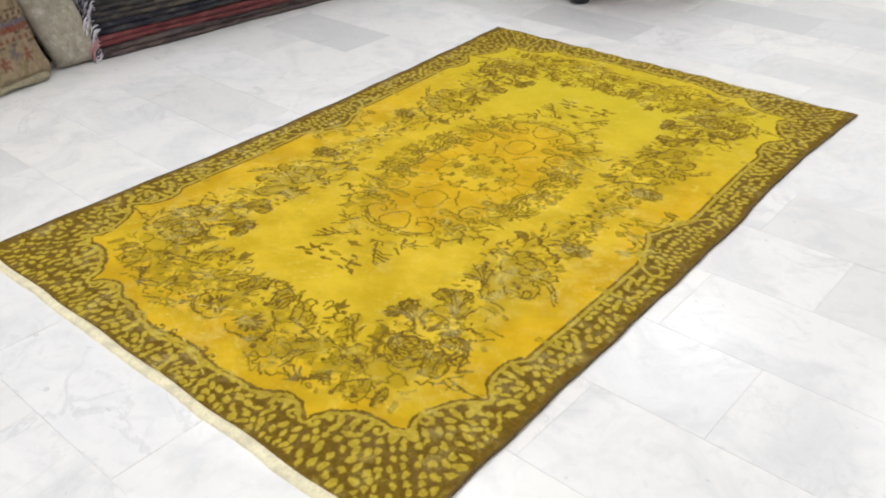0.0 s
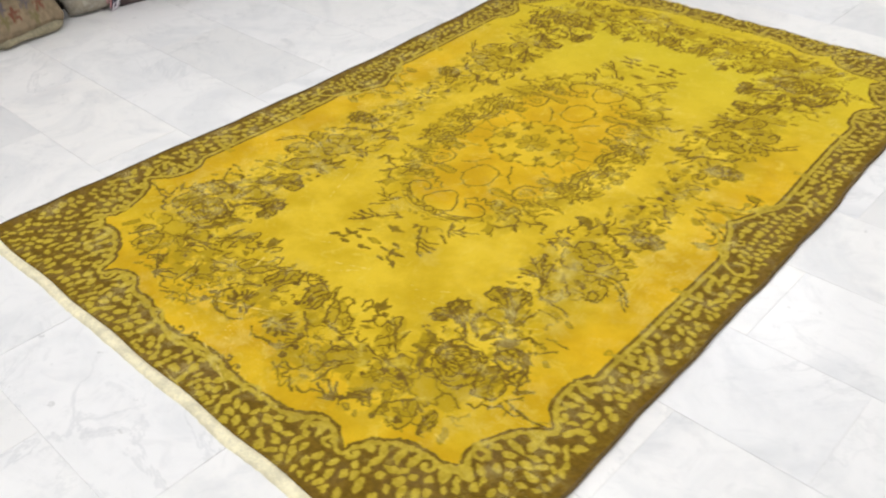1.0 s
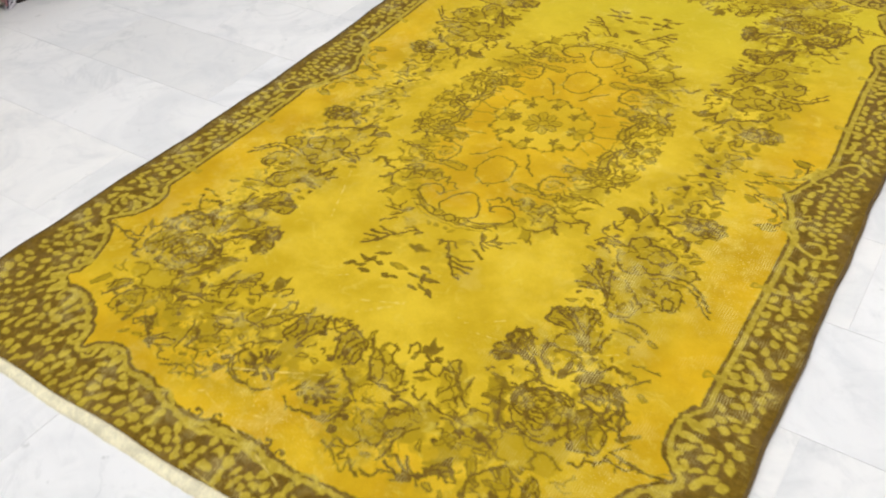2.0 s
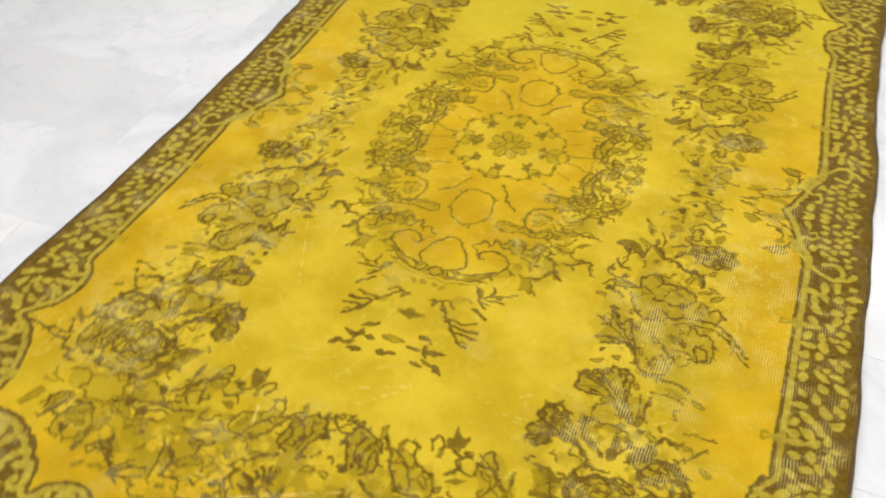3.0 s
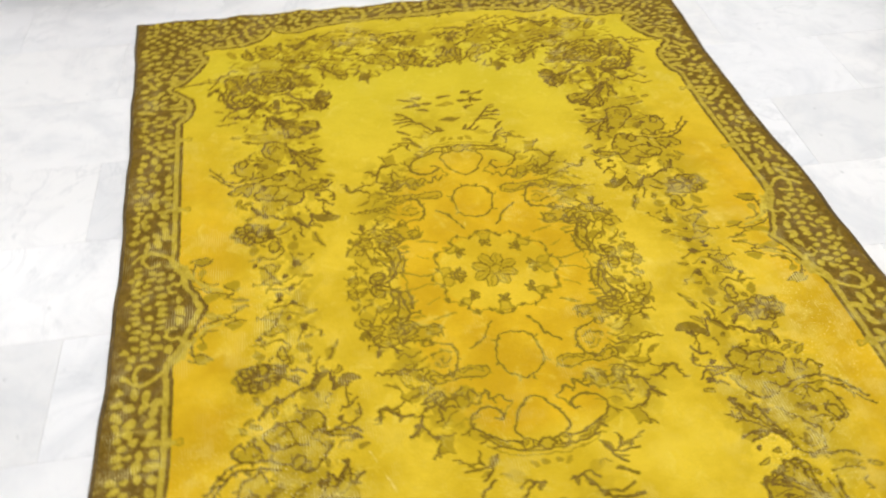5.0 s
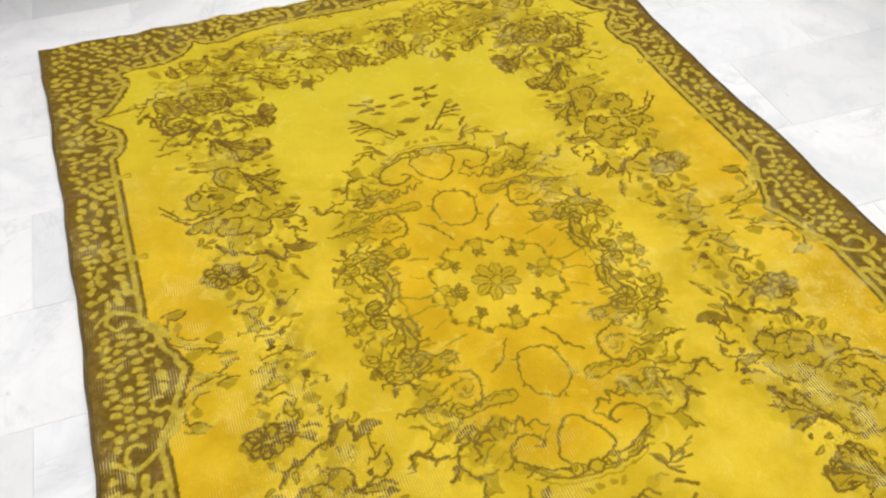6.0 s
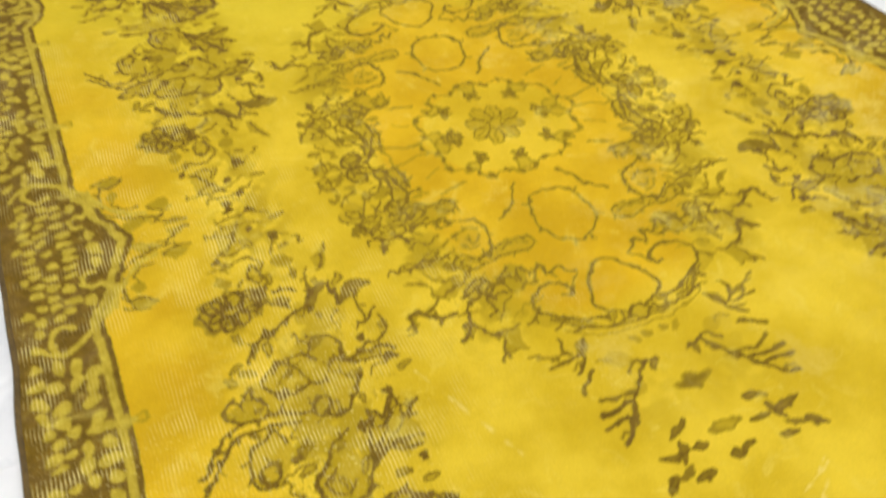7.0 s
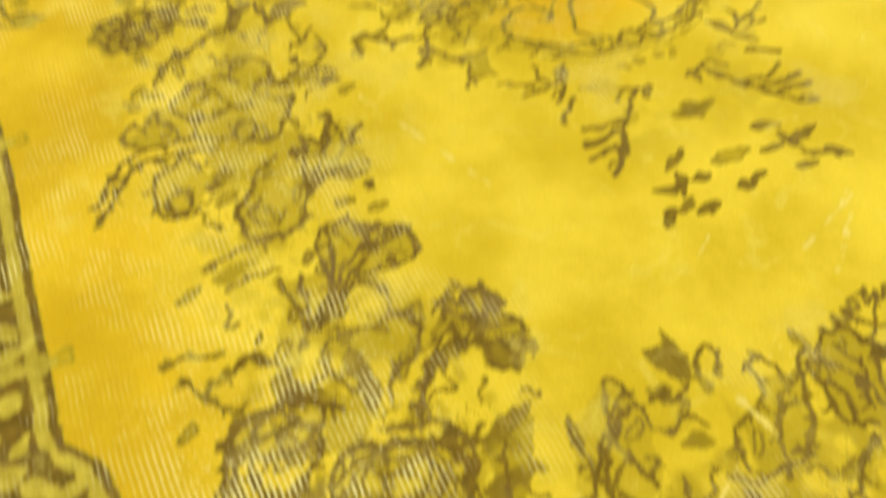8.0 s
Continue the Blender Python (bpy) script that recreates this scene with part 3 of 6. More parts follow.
def medallion_wreath():
    """The wreath of scrolls, leaves and flowers round the medallion."""
    patch([(0.078, 0.26), (0.072, 0.274), (0.082, 0.286), (0.122, 0.284), (0.173, 0.287), (0.193, 0.28), (0.197, 0.264), (0.18, 0.257), (0.161, 0.268), (0.127, 0.262), (0.098, 0.257)], .3)
    stroke([(0.078, 0.26), (0.072, 0.274), (0.082, 0.286), (0.122, 0.284), (0.173, 0.287), (0.193, 0.28), (0.197, 0.264), (0.18, 0.257), (0.161, 0.268), (0.127, 0.262), (0.098, 0.257)], .0026, .9, closed=True)
    stroke([(0.082, 0.271), (0.098, 0.264), (0.115, 0.266), (0.127, 0.275)], .0028, .8)
    stroke([(0.167, 0.273), (0.181, 0.265), (0.19, 0.272), (0.181, 0.279)], .0026, .85)
    stroke([(0.156, 0.191), (0.133, 0.197), (0.123, 0.221), (0.129, 0.25), (0.143, 0.269), (0.161, 0.274)], .0036, .92)
    stroke([(0.137, 0.219), (0.152, 0.211), (0.168, 0.214), (0.181, 0.218)], .003, .85)
    stroke([(0.141, 0.233), (0.152, 0.239), (0.163, 0.229)], .0026, .8)
    stroke([(0.146, 0.249), (0.161, 0.247), (0.172, 0.235)], .0024, .7)
    patch([(0.136, 0.207), (0.16, 0.206), (0.183, 0.217), (0.166, 0.238), (0.146, 0.249)], .26)
    stroke([(0.156, 0.191), (0.177, 0.183), (0.198, 0.178), (0.224, 0.173), (0.232, 0.162)], .003, .88)
    stroke([(0.147, 0.168), (0.149, 0.148), (0.164, 0.139), (0.176, 0.147), (0.165, 0.156)], .003, .85)
    stroke([(0.179, 0.138), (0.2, 0.131), (0.228, 0.124), (0.241, 0.102), (0.215, 0.109)], .0034, .9)
    stroke([(0.215, 0.136), (0.229, 0.15), (0.244, 0.161)], .003, .85)
    stroke([(0.224, 0.13), (0.238, 0.143), (0.255, 0.145)], .003, .85)
    stroke([(0.198, 0.164), (0.215, 0.17), (0.231, 0.176)], .0034, .9)
    stroke([(0.171, 0.171), (0.185, 0.179), (0.192, 0.192)], .0026, .75)
    stroke([(0.255, 0.122), (0.263, 0.113), (0.249, 0.092)], .003, .85)
    petal([(0.312, 0.011), (0.322, 0.003), (0.333, 0.015), (0.323, 0.033), (0.309, 0.032)], .0026, .8)
    patch([(0.285, 0.015), (0.296, 0.031), (0.306, 0.03), (0.298, 0.016)], .75)
    patch([(0.318, 0.029), (0.328, 0.031), (0.335, 0.02), (0.324, 0.017)], .75)
    stroke([(0.283, 0.052), (0.298, 0.064), (0.311, 0.076)], .0026, .8)
    patch([(0.312, 0.065), (0.322, 0.057), (0.331, 0.062), (0.322, 0.07)], .75)
    patch([(0.296, 0.107), (0.314, 0.096), (0.33, 0.109), (0.314, 0.128)], .3)
    stroke([(0.264, 0.134), (0.281, 0.137), (0.291, 0.129)], .0026, .6)
    petal([(0.208, 0.237), (0.224, 0.233), (0.238, 0.242), (0.247, 0.257), (0.228, 0.253)], .0026, .85)
    stroke([(0.244, 0.257), (0.258, 0.251), (0.279, 0.25), (0.292, 0.244)], .003, .85)
    stroke([(0.249, 0.246), (0.265, 0.238), (0.283, 0.247)], .0024, .8)
    patch([(0.208, 0.264), (0.222, 0.259), (0.233, 0.261), (0.219, 0.27), (0.213, 0.281)], .5)
    stroke([(0.206, 0.29), (0.219, 0.29), (0.233, 0.292)], .0028, .75)
    patch([(0.255, 0.285), (0.267, 0.276), (0.285, 0.269), (0.273, 0.282)], .65)
    stroke([(0.044, 0.35), (0.061, 0.342), (0.067, 0.33), (0.084, 0.341), (0.087, 0.319), (0.103, 0.33), (0.119, 0.311), (0.128, 0.333)], .003, .9)
    stroke([(0.095, 0.325), (0.111, 0.345), (0.124, 0.338), (0.135, 0.352)], .003, .85)
    stroke([(0.121, 0.311), (0.13, 0.324), (0.143, 0.319), (0.153, 0.33), (0.151, 0.348)], .003, .88)
    patch([(0.109, 0.312), (0.128, 0.301), (0.148, 0.318), (0.153, 0.342), (0.133, 0.349), (0.119, 0.335)], .55)
    stroke([(0.134, 0.305), (0.148, 0.315), (0.159, 0.33), (0.175, 0.319), (0.19, 0.327)], .0034, .88)
    patch([(0.146, 0.331), (0.174, 0.324), (0.193, 0.339), (0.189, 0.375), (0.169, 0.373), (0.152, 0.357)], .32)
    stroke([(0.163, 0.326), (0.177, 0.34), (0.186, 0.349), (0.184, 0.369), (0.195, 0.374)], .003, .88)
    stroke([(0.172, 0.317), (0.19, 0.308), (0.208, 0.325), (0.202, 0.34), (0.228, 0.356)], .003, .88)
    stroke([(0.186, 0.317), (0.19, 0.335), (0.21, 0.348)], .0034, .85)
    stroke([(0.246, 0.316), (0.266, 0.328), (0.29, 0.325), (0.298, 0.341), (0.302, 0.357)], .0032, .88)
    stroke([(0.237, 0.347), (0.256, 0.348), (0.274, 0.334), (0.29, 0.325)], .0036, .88)
    patch([(0.285, 0.322), (0.299, 0.326), (0.301, 0.352), (0.291, 0.341)], .6)
    stroke([(0.221, 0.355), (0.226, 0.375), (0.234, 0.386), (0.247, 0.397)], .0036, .9)
    stroke([(0.197, 0.411), (0.208, 0.402), (0.223, 0.38)], .0036, .88)
    patch([(0.215, 0.382), (0.23, 0.372), (0.247, 0.397), (0.232, 0.395)], .6)
    patch([(0.17, 0.405), (0.183, 0.411), (0.198, 0.406), (0.196, 0.424), (0.21, 0.452), (0.192, 0.444), (0.176, 0.45), (0.173, 0.43)], .5)
    stroke([(0.165, 0.408), (0.183, 0.412), (0.2, 0.404)], .003, .85)
    stroke([(0.196, 0.423), (0.202, 0.439), (0.211, 0.453)], .003, .85)
    stroke([(0.174, 0.45), (0.187, 0.445), (0.198, 0.447)], .0024, .7)
    patch([(0.198, 0.409), (0.211, 0.403), (0.204, 0.419)], .7)
    patch([(0.144, 0.384), (0.163, 0.378), (0.168, 0.391), (0.15, 0.398)], .4)
    stroke([(0.13, 0.393), (0.143, 0.405), (0.156, 0.414)], .003, .85)
    stroke([(0.137, 0.383), (0.149, 0.378), (0.167, 0.388)], .0024, .7)
    patch([(0.148, 0.155), (0.17, 0.137), (0.203, 0.131), (0.227, 0.122), (0.246, 0.1), (0.255, 0.122), (0.257, 0.145), (0.236, 0.162), (0.224, 0.173), (0.195, 0.18), (0.171, 0.171)], .4)
    stroke([(0.201, 0.203), (0.215, 0.215), (0.236, 0.207), (0.249, 0.216)], .0028, .8)
    stroke([(0.189, 0.22), (0.203, 0.229), (0.224, 0.221)], .0026, .75)
    patch([(0.195, 0.203), (0.224, 0.195), (0.247, 0.213), (0.218, 0.225)], .35)
    stroke([(0.213, 0.306), (0.235, 0.312), (0.252, 0.305)], .0028, .8)
    patch([(0.201, 0.299), (0.229, 0.294), (0.252, 0.308), (0.224, 0.321)], .4)
    stroke([(0.114, 0.373), (0.131, 0.382)], .0024, .7)
    stroke([(0.152, 0.356), (0.169, 0.362), (0.182, 0.39)], .0028, .8)
    stroke([(0.19, 0.284), (0.204, 0.302), (0.224, 0.305)], .0028, .8)


def medallion_flank():
    """Upright scrolls, small flowers and leaves at the medallion's flanks."""
    stroke([(0.215, 0.113), (0.207, 0.085), (0.216, 0.05), (0.225, 0.022), (0.242, 0.006), (0.261, 0.001)], .0036, .92)
    stroke([(0.216, 0.083), (0.232, 0.049), (0.235, 0.02)], .0028, .85)
    patch([(0.217, 0.108), (0.205, 0.081), (0.222, 0.024), (0.242, 0.013), (0.231, 0.056)], .4)
    stroke([(0.261, 0.001), (0.276, 0.005), (0.279, 0.024), (0.267, 0.037), (0.252, 0.034), (0.251, 0.018), (0.266, 0.012)], .0034, .92)
    patch([(0.275, 0.028), (0.255, 0.032), (0.256, 0.011), (0.274, 0.006)], .5)
    patch([(0.278, 0.001), (0.257, 0.003), (0.25, 0.021), (0.271, 0.031), (0.283, 0.022)], .5)
    stroke([(0.279, 0.004), (0.257, 0.004), (0.25, 0.023), (0.271, 0.031)], .0026, .85)
    patch([(0.317, 0.015), (0.294, 0.018), (0.286, 0.001), (0.303, 0.008), (0.316, 0.002)], .42)
    stroke([(0.317, 0.015), (0.295, 0.017), (0.286, 0.001)], .0024, .8)
    patch([(0.26, 0.084), (0.242, 0.087), (0.229, 0.072), (0.246, 0.062)], .65)
    stroke([(0.21, 0.093), (0.196, 0.094), (0.184, 0.094)], .003, .85)
    patch([(0.206, 0.078), (0.198, 0.068), (0.199, 0.055), (0.208, 0.062)], .7)
    patch([(0.307, 0.117), (0.289, 0.115), (0.279, 0.091), (0.297, 0.076), (0.313, 0.09)], .32)
    stroke([(0.309, 0.116), (0.288, 0.117), (0.278, 0.094), (0.274, 0.076)], .0026, .8)
    patch([(0.275, 0.074), (0.264, 0.089), (0.267, 0.063)], .8)
    petal([(0.299, 0.154), (0.283, 0.16), (0.266, 0.142), (0.268, 0.123), (0.288, 0.121), (0.301, 0.134)], .0026, .8)
    patch([(0.319, 0.149), (0.309, 0.156), (0.309, 0.139), (0.318, 0.136)], .85)
    patch([(0.313, 0.069), (0.304, 0.055), (0.316, 0.048)], .75)
    patch([(0.291, 0.059), (0.278, 0.058), (0.28, 0.046)], .7)
    patch([(0.294, 0.039), (0.277, 0.038), (0.285, 0.049)], .75)
    patch([(0.303, 0.059), (0.288, 0.059), (0.297, 0.067)], .7)
    stroke([(0.313, 0.032), (0.308, 0.042)], .003, .7)
    patch([(0.324, 0.095), (0.29, 0.096), (0.282, 0.119), (0.309, 0.126), (0.324, 0.113)], .32)
    stroke([(0.308, 0.099), (0.292, 0.101), (0.29, 0.115), (0.305, 0.115)], .0026, .85, closed=True)
    stroke([(0.327, 0.099), (0.322, 0.115), (0.306, 0.13), (0.286, 0.131), (0.27, 0.124)], .0026, .8)
    stroke([(0.234, 0.018), (0.218, 0.028), (0.203, 0.034), (0.198, 0.061), (0.198, 0.084)], .0032, .9)
    stroke([(0.225, 0.04), (0.227, 0.069), (0.237, 0.1), (0.25, 0.116), (0.242, 0.135), (0.226, 0.132), (0.221, 0.152), (0.206, 0.135), (0.197, 0.153)], .0034, .92)
    stroke([(0.235, 0.023), (0.238, 0.052), (0.251, 0.073), (0.268, 0.081)], .003, .88)
    patch([(0.229, 0.026), (0.203, 0.041), (0.201, 0.08), (0.229, 0.125), (0.245, 0.121), (0.23, 0.075)], .36)
    stroke([(0.249, 0.059), (0.261, 0.065), (0.26, 0.08)], .0028, .8)
    patch([(0.215, 0.117), (0.192, 0.125), (0.149, 0.139), (0.151, 0.16), (0.201, 0.179), (0.222, 0.171), (0.226, 0.143)], .38)
    stroke([(0.236, 0.125), (0.215, 0.117), (0.197, 0.125), (0.187, 0.138), (0.164, 0.132), (0.148, 0.14), (0.149, 0.155), (0.164, 0.162), (0.177, 0.157)], .0032, .92)
    stroke([(0.19, 0.14), (0.199, 0.155), (0.215, 0.159), (0.229, 0.167)], .003, .85)
    stroke([(0.188, 0.179), (0.176, 0.176), (0.173, 0.191), (0.187, 0.195)], .0028, .88, closed=True)
    patch([(0.21, 0.109), (0.189, 0.103), (0.176, 0.106), (0.192, 0.113)], .7)
    stroke([(0.228, 0.106), (0.228, 0.12), (0.234, 0.131)], .003, .85)
    petal([(0.287, 0.156), (0.274, 0.147), (0.252, 0.154), (0.237, 0.166), (0.245, 0.18), (0.268, 0.18), (0.287, 0.169)], .0026, .92)
    stroke([(0.27, 0.162), (0.258, 0.161), (0.254, 0.171), (0.265, 0.172)], .0022, .8, closed=True)
    stroke([(0.304, 0.135), (0.294, 0.142), (0.287, 0.156)], .003, .9)
    patch([(0.312, 0.13), (0.298, 0.134), (0.309, 0.151)], .85)
    stroke([(0.283, 0.171), (0.295, 0.174), (0.303, 0.173)], .003, .88)
    stroke([(0.277, 0.175), (0.285, 0.203)], .004, .92)
    patch([(0.287, 0.186), (0.269, 0.189), (0.285, 0.209)], .85)
    stroke([(0.257, 0.18), (0.246, 0.194), (0.242, 0.202)], .0036, .9)
    stroke([(0.238, 0.169), (0.228, 0.186), (0.218, 0.193)], .0026, .8)
    patch([(0.265, 0.252), (0.245, 0.244), (0.226, 0.249), (0.208, 0.254), (0.193, 0.246), (0.212, 0.259), (0.234, 0.256), (0.249, 0.253)], .6)
    stroke([(0.267, 0.255), (0.245, 0.244), (0.225, 0.247), (0.207, 0.252), (0.191, 0.245)], .0028, .9)
    patch([(0.279, 0.273), (0.26, 0.279), (0.249, 0.292), (0.262, 0.29)], .8)
    patch([(0.212, 0.259), (0.195, 0.264), (0.201, 0.277), (0.213, 0.275)], .85)
    patch([(0.221, 0.286), (0.211, 0.295), (0.21, 0.306), (0.22, 0.301)], .7)
    stroke([(0.249, 0.264), (0.241, 0.28), (0.231, 0.294)], .0024, .7)
    stroke([(0.195, 0.31), (0.179, 0.304), (0.169, 0.321), (0.179, 0.334), (0.177, 0.351)], .003, .88)
    stroke([(0.216, 0.33), (0.191, 0.323), (0.181, 0.342), (0.159, 0.343)], .0032, .9)


def side_bouquet():
    """The large flower, its trumpet leaves and fans beside the medallion."""
    patch([(0.325, 0.244), (0.343, 0.231), (0.367, 0.231), (0.39, 0.261), (0.372, 0.264), (0.353, 0.249)], .88)
    stroke([(0.388, 0.266), (0.391, 0.242), (0.4, 0.221), (0.419, 0.23), (0.436, 0.262)], .0036, .92)
    patch([(0.399, 0.224), (0.414, 0.22), (0.432, 0.242), (0.438, 0.265), (0.421, 0.253)], .85)
    stroke([(0.327, 0.245), (0.354, 0.254), (0.361, 0.28), (0.357, 0.302)], .0026, .88)
    stroke([(0.339, 0.289), (0.355, 0.311), (0.37, 0.309)], .0032, .88)
    stroke([(0.337, 0.306), (0.332, 0.336), (0.351, 0.346), (0.37, 0.346), (0.387, 0.355)], .0028, .88)
    stroke([(0.332, 0.371), (0.349, 0.357), (0.375, 0.355), (0.407, 0.358)], .003, .9)
    stroke([(0.338, 0.382), (0.361, 0.372), (0.386, 0.368), (0.407, 0.358)], .0028, .88)
    patch([(0.35, 0.358), (0.375, 0.355), (0.407, 0.358), (0.385, 0.367), (0.361, 0.37)], .5)
    stroke([(0.442, 0.219), (0.456, 0.208), (0.471, 0.204)], .0036, .88)
    stroke([(0.454, 0.243), (0.471, 0.226), (0.5, 0.218)], .0036, .9)
    stroke([(0.448, 0.252), (0.464, 0.258), (0.48, 0.271), (0.505, 0.278), (0.524, 0.287), (0.529, 0.311)], .0038, .92)
    patch([(0.501, 0.276), (0.523, 0.284), (0.53, 0.307), (0.517, 0.295)], .8)
    patch([(0.404, 0.409), (0.405, 0.34), (0.442, 0.306), (0.522, 0.34), (0.549, 0.394), (0.488, 0.42), (0.434, 0.435)], .34)
    stroke([(0.404, 0.352), (0.406, 0.326), (0.423, 0.31), (0.441, 0.31), (0.452, 0.33)], .003, .92)
    stroke([(0.407, 0.354), (0.419, 0.355), (0.434, 0.363)], .0026, .85)
    patch([(0.421, 0.309), (0.44, 0.309), (0.452, 0.33), (0.435, 0.325)], .75)
    stroke([(0.443, 0.343), (0.457, 0.327), (0.485, 0.326), (0.513, 0.335), (0.525, 0.353), (0.511, 0.368), (0.486, 0.382), (0.464, 0.377), (0.441, 0.381)], .003, .92)
    stroke([(0.462, 0.363), (0.473, 0.343), (0.492, 0.332), (0.508, 0.34)], .0026, .85)
    stroke([(0.462, 0.336), (0.485, 0.344), (0.506, 0.363)], .0022, .7)
    stroke([(0.397, 0.389), (0.41, 0.415), (0.432, 0.435), (0.452, 0.431), (0.448, 0.408)], .0036, .92)
    stroke([(0.407, 0.393), (0.421, 0.373), (0.435, 0.366)], .0022, .8)
    stroke([(0.451, 0.415), (0.462, 0.43), (0.474, 0.418), (0.465, 0.402), (0.452, 0.401)], .003, .9)
    patch([(0.45, 0.402), (0.46, 0.395), (0.472, 0.416), (0.465, 0.427)], .55)
    stroke([(0.472, 0.416), (0.492, 0.415), (0.512, 0.403), (0.536, 0.401), (0.563, 0.399), (0.589, 0.411), (0.61, 0.434), (0.628, 0.458)], .0036, .92)
    stroke([(0.491, 0.429), (0.517, 0.419), (0.54, 0.416), (0.569, 0.418), (0.592, 0.426), (0.608, 0.451), (0.631, 0.481)], .003, .9)
    stroke([(0.524, 0.387), (0.534, 0.365), (0.54, 0.353), (0.555, 0.374), (0.565, 0.363), (0.583, 0.375), (0.567, 0.397)], .003, .9)
    patch([(0.525, 0.387), (0.541, 0.356), (0.556, 0.373), (0.581, 0.376), (0.561, 0.397)], .42)
    patch([(0.349, 0.514), (0.359, 0.486), (0.368, 0.473), (0.374, 0.441), (0.396, 0.459), (0.416, 0.457), (0.437, 0.489), (0.438, 0.514), (0.431, 0.534), (0.404, 0.51), (0.378, 0.519)], .42)
    stroke([(0.343, 0.459), (0.364, 0.471), (0.37, 0.458), (0.374, 0.44), (0.394, 0.46), (0.406, 0.445), (0.417, 0.465)], .003, .9)
    stroke([(0.348, 0.46), (0.375, 0.48), (0.4, 0.5), (0.429, 0.527)], .003, .9)
    stroke([(0.374, 0.441), (0.399, 0.483), (0.431, 0.526)], .0034, .9)
    stroke([(0.408, 0.447), (0.42, 0.49), (0.433, 0.533)], .0034, .9)
    stroke([(0.351, 0.513), (0.38, 0.503), (0.418, 0.516)], .0034, .9)
    stroke([(0.361, 0.521), (0.384, 0.518), (0.408, 0.508)], .003, .88)
    stroke([(0.431, 0.526), (0.442, 0.553), (0.464, 0.561), (0.492, 0.559), (0.501, 0.538), (0.5, 0.515), (0.481, 0.497), (0.463, 0.476), (0.444, 0.46)], .0032, .9)
    stroke([(0.456, 0.53), (0.466, 0.546), (0.486, 0.543), (0.489, 0.521), (0.476, 0.509)], .0026, .85)
    patch([(0.437, 0.539), (0.452, 0.482), (0.499, 0.516), (0.498, 0.546), (0.464, 0.561)], .34)
    stroke([(0.446, 0.557), (0.484, 0.567), (0.516, 0.565), (0.541, 0.572)], .003, .85)
    stroke([(0.537, 0.481), (0.543, 0.468), (0.558, 0.474), (0.56, 0.492), (0.548, 0.498)], .003, .9, closed=True)
    patch([(0.483, 0.462), (0.497, 0.452), (0.514, 0.463), (0.505, 0.481)], .75)
    stroke([(0.52, 0.447), (0.527, 0.424), (0.545, 0.434), (0.564, 0.441), (0.572, 0.469), (0.566, 0.498), (0.544, 0.504)], .003, .9)
    patch([(0.515, 0.449), (0.535, 0.422), (0.568, 0.447), (0.569, 0.494), (0.538, 0.5)], .34)
    stroke([(0.501, 0.49), (0.522, 0.492), (0.538, 0.5)], .0026, .8)
    petal([(0.352, 0.641), (0.353, 0.607), (0.375, 0.604), (0.394, 0.581), (0.424, 0.57), (0.443, 0.584), (0.445, 0.63), (0.453, 0.676), (0.421, 0.646), (0.389, 0.647)], .0028, .9, .4)
    stroke([(0.354, 0.64), (0.353, 0.606), (0.367, 0.611), (0.378, 0.589), (0.393, 0.597), (0.405, 0.569), (0.421, 0.58), (0.437, 0.575)], .003, .9)
    stroke([(0.353, 0.609), (0.413, 0.631), (0.464, 0.682)], .003, .9)
    stroke([(0.379, 0.592), (0.424, 0.626), (0.47, 0.685)], .0034, .92)
    stroke([(0.427, 0.573), (0.442, 0.632), (0.473, 0.678)], .0034, .92)
    stroke([(0.469, 0.617), (0.475, 0.656), (0.478, 0.682)], .0032, .9)
    stroke([(0.488, 0.615), (0.485, 0.654), (0.481, 0.685)], .0032, .9)
    stroke([(0.399, 0.67), (0.429, 0.656), (0.473, 0.678)], .003, .88)
    patch([(0.435, 0.643), (0.46, 0.622), (0.485, 0.624), (0.483, 0.675), (0.469, 0.683)], .38)
    stroke([(0.484, 0.602), (0.507, 0.601), (0.54, 0.607)], .0026, .8)
    patch([(0.502, 0.585), (0.524, 0.581), (0.547, 0.592), (0.529, 0.601)], .55)
    stroke([(0.313, 0.724), (0.318, 0.704), (0.331, 0.696), (0.347, 0.711)], .003, .9)
    stroke([(0.316, 0.723), (0.348, 0.74), (0.376, 0.749), (0.398, 0.765), (0.416, 0.786)], .003, .92)
    stroke([(0.359, 0.726), (0.377, 0.742), (0.398, 0.76), (0.416, 0.786)], .0026, .88)
    stroke([(0.404, 0.696), (0.39, 0.702), (0.389, 0.726), (0.4, 0.743), (0.419, 0.746), (0.436, 0.76)], .0036, .9)
    patch([(0.386, 0.721), (0.402, 0.727), (0.405, 0.745), (0.394, 0.739)], .7)
    patch([(0.444, 0.769), (0.443, 0.741), (0.448, 0.716), (0.464, 0.721), (0.462, 0.746), (0.461, 0.768)], .92)
    patch([(0.482, 0.746), (0.503, 0.73), (0.524, 0.714), (0.527, 0.733), (0.505, 0.749), (0.487, 0.76)], .88)
    stroke([(0.521, 0.701), (0.529, 0.687), (0.543, 0.695), (0.554, 0.7), (0.563, 0.691)], .003, .88)
    stroke([(0.559, 0.673), (0.584, 0.666), (0.611, 0.667)], .003, .85)
    stroke([(0.564, 0.726), (0.583, 0.709), (0.598, 0.687)], .003, .85)
    patch([(0.328, 0.817), (0.353, 0.82), (0.372, 0.825), (0.39, 0.838), (0.372, 0.839), (0.349, 0.831)], .82)
